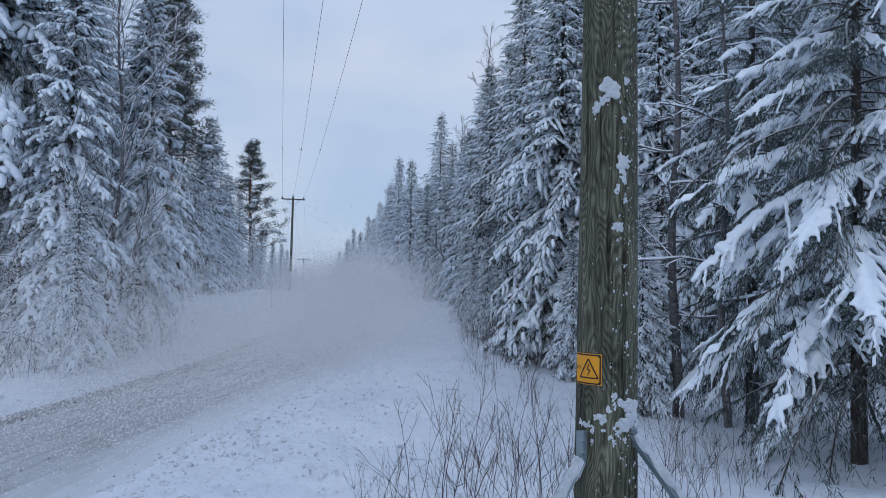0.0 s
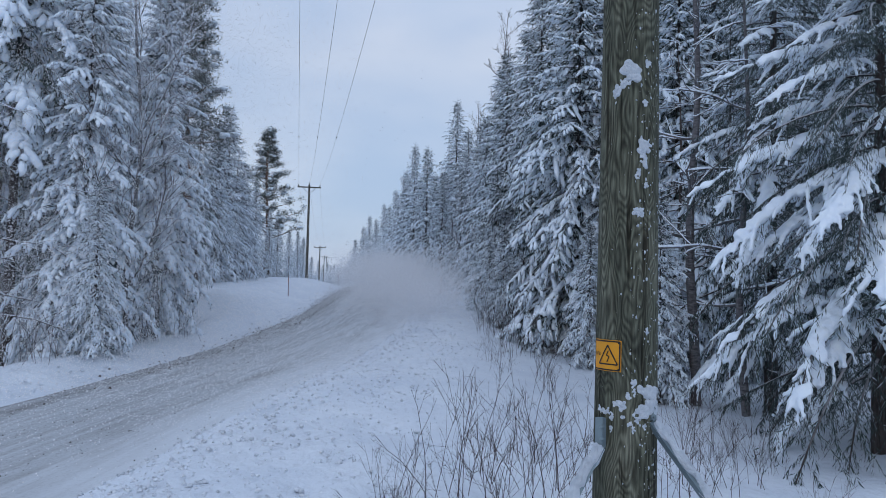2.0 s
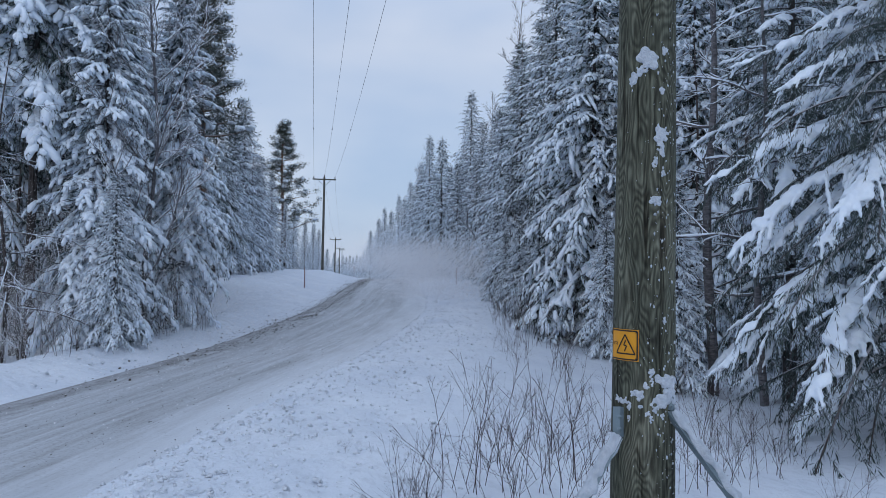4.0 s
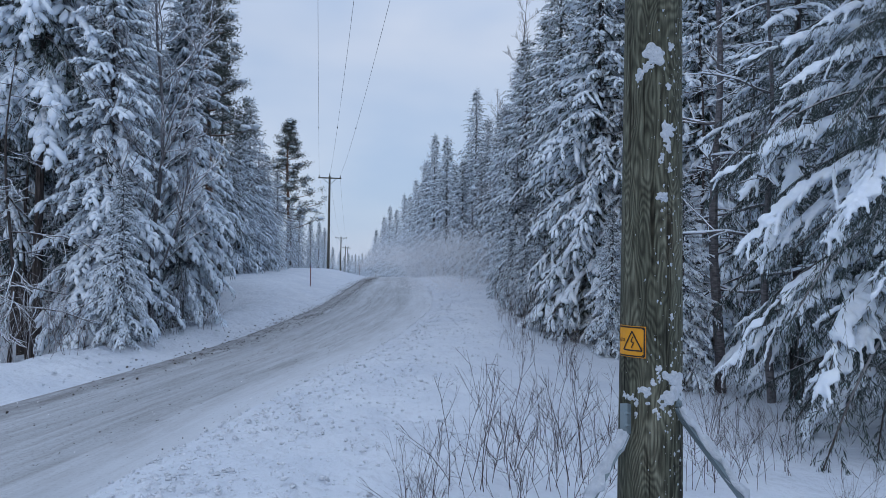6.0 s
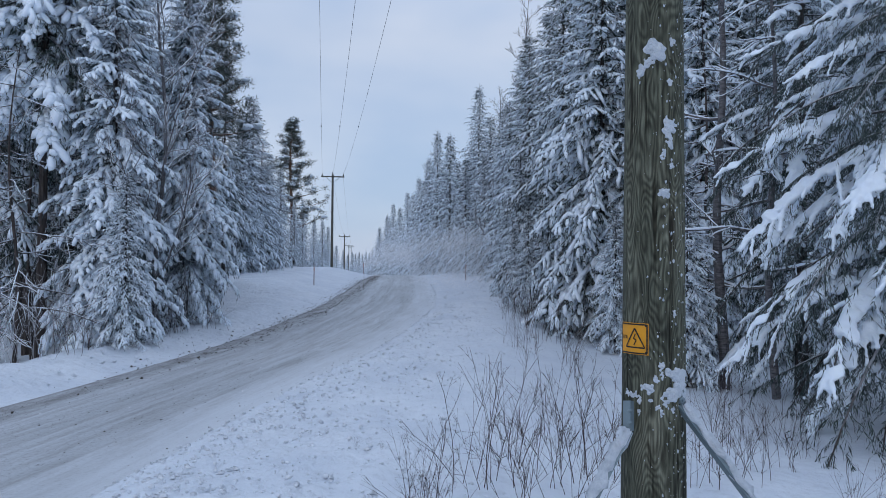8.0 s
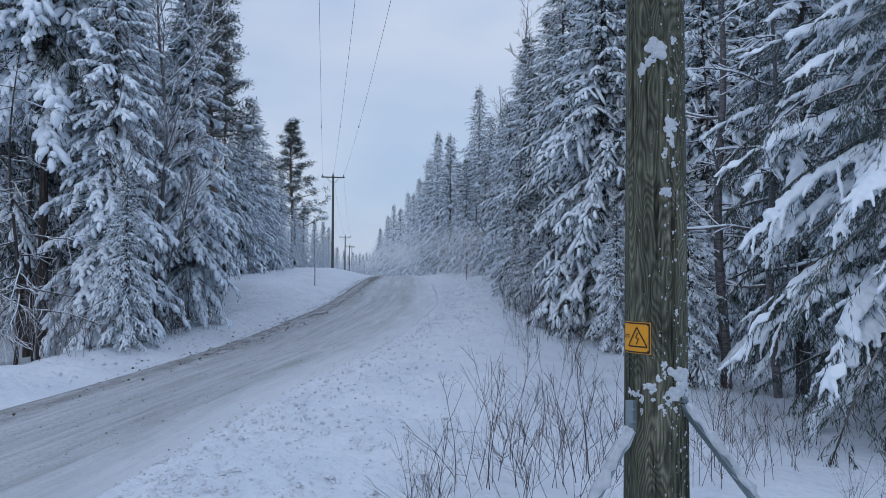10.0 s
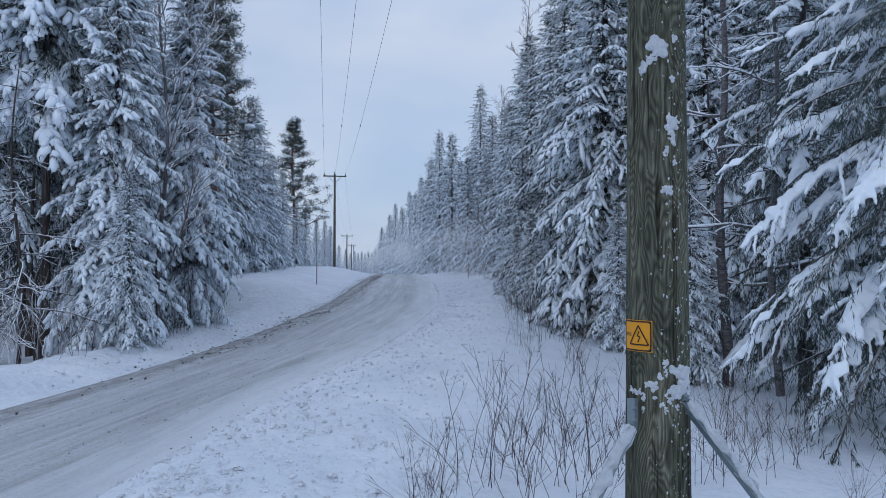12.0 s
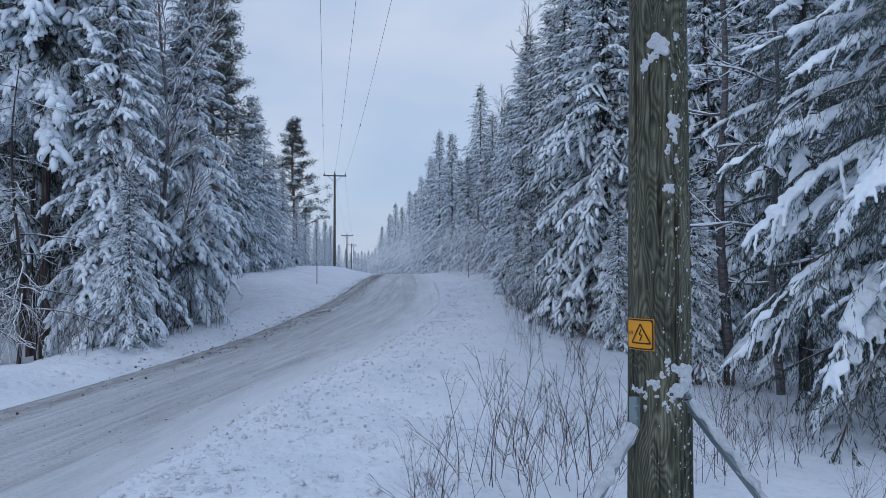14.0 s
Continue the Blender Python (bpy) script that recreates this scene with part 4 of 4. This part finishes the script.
    plate.parent = root
    h0, h1 = level(621), level(565)
    r = radius(h0) + 0.004
    a1 = bearing(1154, h0) + 0.02
    width = 0.145

    def wrap(u, hh, lift=0.0):
        a = a1 - (width - u) / r
        rr = r + lift + 0.004 * (u > width - 0.02)
        return (rr * np.cos(a), rr * np.sin(a), hh)

    def panel(name, u0, u1, z0, z1, lift, mat, holder, n=14):
        g = Geo()
        us = np.linspace(u0, u1, n)
        v = [wrap(u, zz, l) for l in (lift, lift - 0.002) for zz in (z0, z1) for u in us]
        f = []
        for q in range(n - 1):
            f += [(q, q + 1, n + q + 1, n + q), (2 * n + q, 3 * n + q, 3 * n + q + 1, 2 * n + q + 1),
                  (q, 2 * n + q, 2 * n + q + 1, q + 1), (n + q, n + q + 1, 3 * n + q + 1, 3 * n + q)]
        f += [(0, n, 3 * n, 2 * n), (n - 1, 3 * n - 1, 4 * n - 1, 2 * n - 1)]
        g.add(v, f)
        return part(name, g.mesh(name, mat), holder)

    panel("plate", 0, width, h0, h1, 0.002, YELLOW, plate)
    def strokes(name, lines, thick, holder):
        g = Geo()
        for (ua, za), (ub, zb) in lines:
            ts = np.linspace(0, 1, 8)
            mid = [np.array((ua + (ub - ua) * t, za + (zb - za) * t)) for t in ts]
            d = np.array((ub - ua, zb - za))
            d = d / np.linalg.norm(d)
            p = np.array((-d[1], d[0])) * thick / 2
            v = [wrap(*(m + p), 0.0045) for m in mid] + [wrap(*(m - p), 0.0045) for m in mid]
            g.add(v, [(q, q + 1, 9 + q, 8 + q) for q in range(7)])
        return part(name, g.mesh(name, BLACK), holder)

    uc, zc = width - 0.062, (h0 + h1) / 2
    rim, far_u = 0.006, width - 0.006
    for ends in (((0.0, h0 + rim), (far_u, h0 + rim)), ((0.0, h1 - rim), (far_u, h1 - rim)), ((far_u, h0 + rim), (far_u, h1 - rim))):
        strokes("border", [ends], 0.006, plate)
    for zz in (h0 + 0.011, h1 - 0.011):
        strokes("rivet", [((width - 0.014, zz), (width - 0.009, zz))], 0.006, plate)
    s = 0.047
    tri = [(uc - s, zc - 0.038), (uc + s, zc - 0.038), (uc, zc + 0.045)]
    strokes("triangle", [(tri[0], tri[1]), (tri[1], tri[2]), (tri[2], tri[0])], 0.006, plate)
    strokes("lightning_bolt", [((uc + 0.004, zc + 0.022), (uc - 0.006, zc)), ((uc - 0.006, zc), (uc + 0.008, zc - 0.004)),
                               ((uc + 0.008, zc - 0.004), (uc - 0.003, zc - 0.028))], 0.005, plate)
    # the end of the word that shows beside the triangle
    txt = bpy.data.curves.new("caption", "FONT")
    txt.body, txt.size, txt.align_x = "ara", 0.03, "RIGHT"
    tmp = bpy.data.objects.new("caption_shape", txt)
    scene.collection.objects.link(tmp)
    flat = bpy.data.meshes.new_from_object(tmp.evaluated_get(bpy.context.evaluated_depsgraph_get()))
    bpy.data.objects.remove(tmp)
    for vert in flat.vertices:
        vert.co = wrap(width - 0.101 + vert.co.x, zc - 0.002 + vert.co.y, 0.0045)
    flat.materials.clear()
    flat.materials.append(BLACK)
    part("caption", flat, plate)

    # braces bolted to the shaft
    for name, pts, sgn in (("brace", ((1122, 702), (1122, 755), (1072, 852), (1010, 972)), -1), ("brace", ((1213, 672), (1212, 708), (1322, 850), (1425, 985)), 1)):
        brace = new(name)
        brace.parent = root
        depth = (3.2, 3.17, 3.05, 2.98) if sgn < 0 else (3.23, 3.2, 3.05, 2.98)
        world_pts = [np.array(((px - 784) / 1305 * d - x, d - y, 2.2 + (465 - py) / 1305 * d - z)) for (px, py), d in zip(pts, depth)]
        run = world_pts[3] - world_pts[2]
        world_pts[3] = world_pts[2] + run * (world_pts[2][2] + 0.25) / -run[2]
        for nm, a, b, w in (("bracket", world_pts[0], world_pts[1], 0.032), ("leg", world_pts[1], world_pts[3], 0.029)):
            g = Geo()
            p = np.linspace(a, b, 6)
            g.add(*tube(p, np.full(6, w), 4, 0.75))
            part(nm, g.mesh(nm, STEEL), brace)
        g = Geo()
        p = np.linspace(world_pts[1] * 0.99 + world_pts[3] * 0.01, world_pts[3], 60)
        v, f = tube(p, 0.027 * rng.uniform(0.7, 1.2, 60), 8, 0.8, 0.021)
        g.add(v + rng.normal(0, 0.0065, v.shape), f)
        part("snow_ridge", g.mesh("snow_ridge", SNOW_SHADED, True), brace, "ridge of snow on the brace")
        for hh in (0.3, 0.7):
            g = Geo()
            c = world_pts[0] * (1 - hh) + world_pts[1] * hh
            g.add(*tube(np.array([c + (0, 0.0, 0), c + (0, -0.03, 0), c + (0, -0.036, 0)]), [0.011, 0.011, 0.003], 6))
            part("bolt", g.mesh("bolt", STEEL), brace)
    return tagged(root, "greenish weathered wooden pole with snow patches and braces", "utility pole")


def far_pole(name, x, y, top):
    z = float(height(x, y))
    root = new(name)
    root.matrix_basis = pose(x, y, z, 0, 0, 10)
    hh = top - z
    g = Geo()
    zs = np.linspace(-0.5, hh, 8)
    g.add(*tube(np.stack([0 * zs, 0 * zs, zs], -1), np.linspace(0.15, 0.105, 8), 10))
    part("shaft", g.mesh("shaft", POLE_FAR, True), root)
    g = Geo()
    g.add(*box(0, -0.14, hh - 0.25, 2.35, 0.1, 0.12))
    part("crossarm", g.mesh("crossarm", POLE_FAR), root)
    for sx in (-1, 1):
        g = Geo()
        g.add(*tube(np.array([(sx * 0.7, -0.16, hh - 0.28), (0, -0.16, hh - 0.95)]), [0.025, 0.025], 6))
        part("brace", g.mesh("brace", STEEL), root)
    for dx in (-1.06, 0, 1.06):
        g = Geo()
        zz = np.linspace(0, 0.24, 7)
        b = hh if dx == 0 else hh - 0.2
        g.add(*tube(np.stack([0 * zz + dx, 0 * zz - 0.14 * (dx != 0), zz + b], -1), [0.02, 0.06, 0.035, 0.065, 0.035, 0.055, 0.02], 8))
        part("insulator", g.mesh("insulator", PORCELAIN, True), root)
    return tagged(root, "grey wooden power line pole with a crossarm", "utility pole", "power line poles")


def build_line():
    build_near_pole()
    d1 = 75.0
    spots = [(at(1166, 3.3) - 0.62, 3.3, 10.5), (at(592, d1), d1, 2.2 + 158 / 1305 * d1), (at(614, 150), 150, 2.2 + 50 / 1305 * 150),
             (at(622, 222), 222, 2.2 + 33 / 1305 * 222), (at(626, 300), 300, 2.2 + 31 / 1305 * 300)]
    for p in spots[1:]:
        far_pole("power_pole", *p)
    for (xa, ya, za), (xb, yb, zb), sag in zip(spots, spots[1:], (0.9, 1.2, 1.2, 1.2)):
        for dx in (-1.06, 0, 1.06):
            t = np.linspace(0, 1, 40)
            p = np.stack([xa + (xb - xa) * t + dx, ya + (yb - ya) * t, za + (zb - za) * t - 4 * sag * t * (1 - t)], -1)
            g = Geo()
            g.add(*tube(p, np.full(40, 0.0065), 5))
            w = new("power_line", g.mesh("power_line", WIRE, True))
            tagged(w, "thin dark overhead conductor strung between poles", "power line", "overhead conductors")
            if ya < 10:
                g = Geo()
                i = 21
                seg = p[i] + np.linspace(-0.5, 0.5, 5)[:, None] * (p[i + 1] - p[i]) * 0.25
                g.add(*tube(seg, [0.01, 0.03, 0.03, 0.03, 0.01], 6))
                part("damper", g.mesh("damper", WIRE), w)


build_line()


def marker(name, px, y, tall):
    x = at(px, y)
    root = new(name)
    root.matrix_basis = pose(x, y, float(height(x, y)), 0, 0, 0)
    g = Geo()
    zs = np.linspace(-0.3, tall, 4)
    g.add(*tube(np.stack([0 * zs, 0 * zs, zs], -1), [0.022, 0.022, 0.02, 0.014], 8))
    part("stick", g.mesh("stick", MARKER), root)
    g = Geo()
    zs = np.linspace(tall - 0.3, tall - 0.12, 3)
    g.add(*tube(np.stack([0 * zs, 0 * zs, zs], -1), [0.026, 0.027, 0.026], 8))
    part("reflector_band", g.mesh("reflector_band", MARKER_TIP), root)
    tagged(root, "slim reddish snow marker stick beside the road", "snow marker", "snow markers")


marker("snow_marker", 561, 38, 1.0)
marker("snow_marker", 829, 45, 1.0)
marker("snow_marker", 648, 66, 1.0)


# ---- loose crumbs on the snow ----
def scatter(name, rng, count, where, size, mat, flat, label, category):
    g = Geo()
    for _ in range(count):
        x, y = where(rng)
        v, f = blob(rng, size(rng), flat, 0.35, 5, 3)
        l, r = float(smooth_line(y, ROAD_L)), float(smooth_line(y, ROAD_R))
        z = float(height(x, y)) if x < l or x > r else float(smooth_line(y, ROAD_Z)) + 0.005
        g.add(v + np.array([x, y, z]), f)
    tagged(new(name, g.mesh(name, mat, True)), label, category, kind="stuff")


def build_crumbs():
    rng = np.random.default_rng(9)

    def verge(r):
        y = 6.5 + 38 * r.uniform() ** 1.35
        return float(smooth_line(y, ROAD_R)) + (abs(r.normal(0.5, 1.2)) if r.uniform() < 0.55 else r.uniform(0, 4.2)) - 0.1, y

    def left_edge(r):
        y = 10 + 50 * r.beta(2.2, 1.6)
        return float(smooth_line(y, ROAD_L)) - r.normal(-0.15, 0.3), y

    def lane(r):
        y = 8 + 50 * r.uniform() ** 0.8
        u = 0.02 + 0.96 * r.uniform() ** (1 + 1.2 * (y > 18))
        return float(smooth_line(y, ROAD_L)) * (1 - u) + float(smooth_line(y, ROAD_R)) * u, y

    def berm(r):
        y = 8 + 15 * r.uniform() ** 1.1
        return float(smooth_line(y, ROAD_L)) - abs(r.normal(1.0, 0.7)) - 0.1, y

    scatter("snow_lumps", rng, 500, berm, lambda r: 0.012 + 0.045 * r.uniform() ** 4, SNOW, 0.55, "rounded lumps on the ploughed snow bank", "snow lumps")
    scatter("snow_clods", rng, 13000, verge, lambda r: 0.009 + 0.03 * r.uniform() ** 5, CLOD, 0.6, "ploughed crumbs of hard snow along the verge", "snow clods")
    scatter("road_grit", rng, 5000, left_edge, lambda r: 0.005 + 0.026 * r.uniform() ** 3, GRIT, 0.7, "dark gravel thrown up on the road edge", "gravel")
    scatter("gravel", rng, 8000, lane, lambda r: 0.0035 + 0.0105 * r.uniform() ** 4, GRIT, 0.7, "loose stones on the packed snow road", "gravel")


build_crumbs()


# ---- the snow cloud whirled up over the road ----
def puff_mesh(seed, count, rx, ry, rz, size):
    rng = np.random.default_rng(seed)
    centres = rng.normal(0, 0.55, (9, 3))
    p = centres[rng.integers(0, 9, count)] + rng.normal(0, 0.42, (count, 3))
    p *= np.array([rx, ry, rz])
    a, b = rng.normal(size=(count, 3)), rng.normal(size=(count, 3))
    a /= np.linalg.norm(a, axis=1)[:, None]
    b = np.cross(a, b)
    b /= np.linalg.norm(b, axis=1)[:, None]
    s = size * rng.uniform(0.6, 1.3, (count, 1))
    v = np.stack([p + a * s, p - a * s * 0.5 + b * s * 0.87, p - a * s * 0.5 - b * s * 0.87], 1).reshape(-1, 3)
    g = Geo()
    g.add(v, np.arange(count * 3).reshape(-1, 3))
    return g.mesh("snow_dust", FLAKE)


PUFFS = []


def build_cloud():
    dense = [puff_mesh(60 + i, 12000, 2.2, 2.6, 1.1, 0.018) for i in range(3)]
    thin = [puff_mesh(70 + i, 12000, 3.2, 3.0, 2.0, 0.012) for i in range(3)]
    rng = np.random.default_rng(12)

    def add(mesh, pos, drift, wait=6.0, power=1.1, lift=0.0):
        ob = new("snow_cloud", mesh)
        tagged(ob, "drifting veil of fine snow whirled up over the road", "snow cloud", "whirled snow", "stuff")
        PUFFS.append((ob, np.array(pos, float), np.array(drift, float), wait, power, lift, rng.uniform(-20, 20)))

    for i in range(42):    # the thick plume in the wake, sweeping over the crest
        u = i / 41
        y = 20 + 34 * u
        l, r = float(smooth_line(y, ROAD_L)), float(smooth_line(y, ROAD_R))
        x = l + (r - l) * rng.uniform(0.3, 1.0)
        add(dense[i % 3], (x, y, float(smooth_line(y, ROAD_Z)) + rng.uniform(-0.2, 1.9) * (0.35 + u)),
            (rng.normal(3.4, 2.4), rng.uniform(16, 52), rng.uniform(-2.2, 2.5)), rng.uniform(3, 6))
    for i in range(12):    # mist that hangs over the road beyond the crest
        y = rng.uniform(88, 150)
        add(dense[i % 3], (at(rng.uniform(640, 770), y), y, rng.uniform(-0.5, 4.5)), (rng.normal(2, 1), rng.uniform(0, 4), rng.uniform(-0.5, 0.5)), 8.0)
    for i in range(26):    # the veil lying on the near road
        y = rng.uniform(8.5, 27)
        x = float(smooth_line(y, ROAD_L)) + rng.uniform(0, 4)
        add(thin[i % 3], (x, y, rng.uniform(-0.8, 0.5)), (rng.normal(0, 2), rng.uniform(-1, 4), rng.uniform(-4.5, -2.5)), 3.2, 1.6)
    for i in range(17):    # the veil before the left wood
        y = rng.uniform(13, 19)
        add(thin[i % 3], (at(rng.uniform(-20, 340), y) + 1.0, y, rng.uniform(-2.4, 2.2)), (rng.normal(-5, 1.5), rng.uniform(2, 7), rng.uniform(-7, -4)), 5.2, 2.6, rng.uniform(2, 7))


build_cloud()


def motions():
    for ob, pos, drift, tau, power, lift, spin in PUFFS:
        rows = []
        for t in (0, 0.5, 1, 1.5, 2, 2.5, 3, 4, 5, 6, 7, 8, 9.5, 11, 12.5, 14):
            k = (1 - math.exp(-(t / tau) ** power)) * 1.2
            p = pos + drift * k
            p[2] += lift * math.sin(math.pi * min(t / 4.6, 1.0))
            rows.append((t, pose(p[0], p[1], p[2], 0, 0, spin * k)))
        walk(ob, rows)


motions()
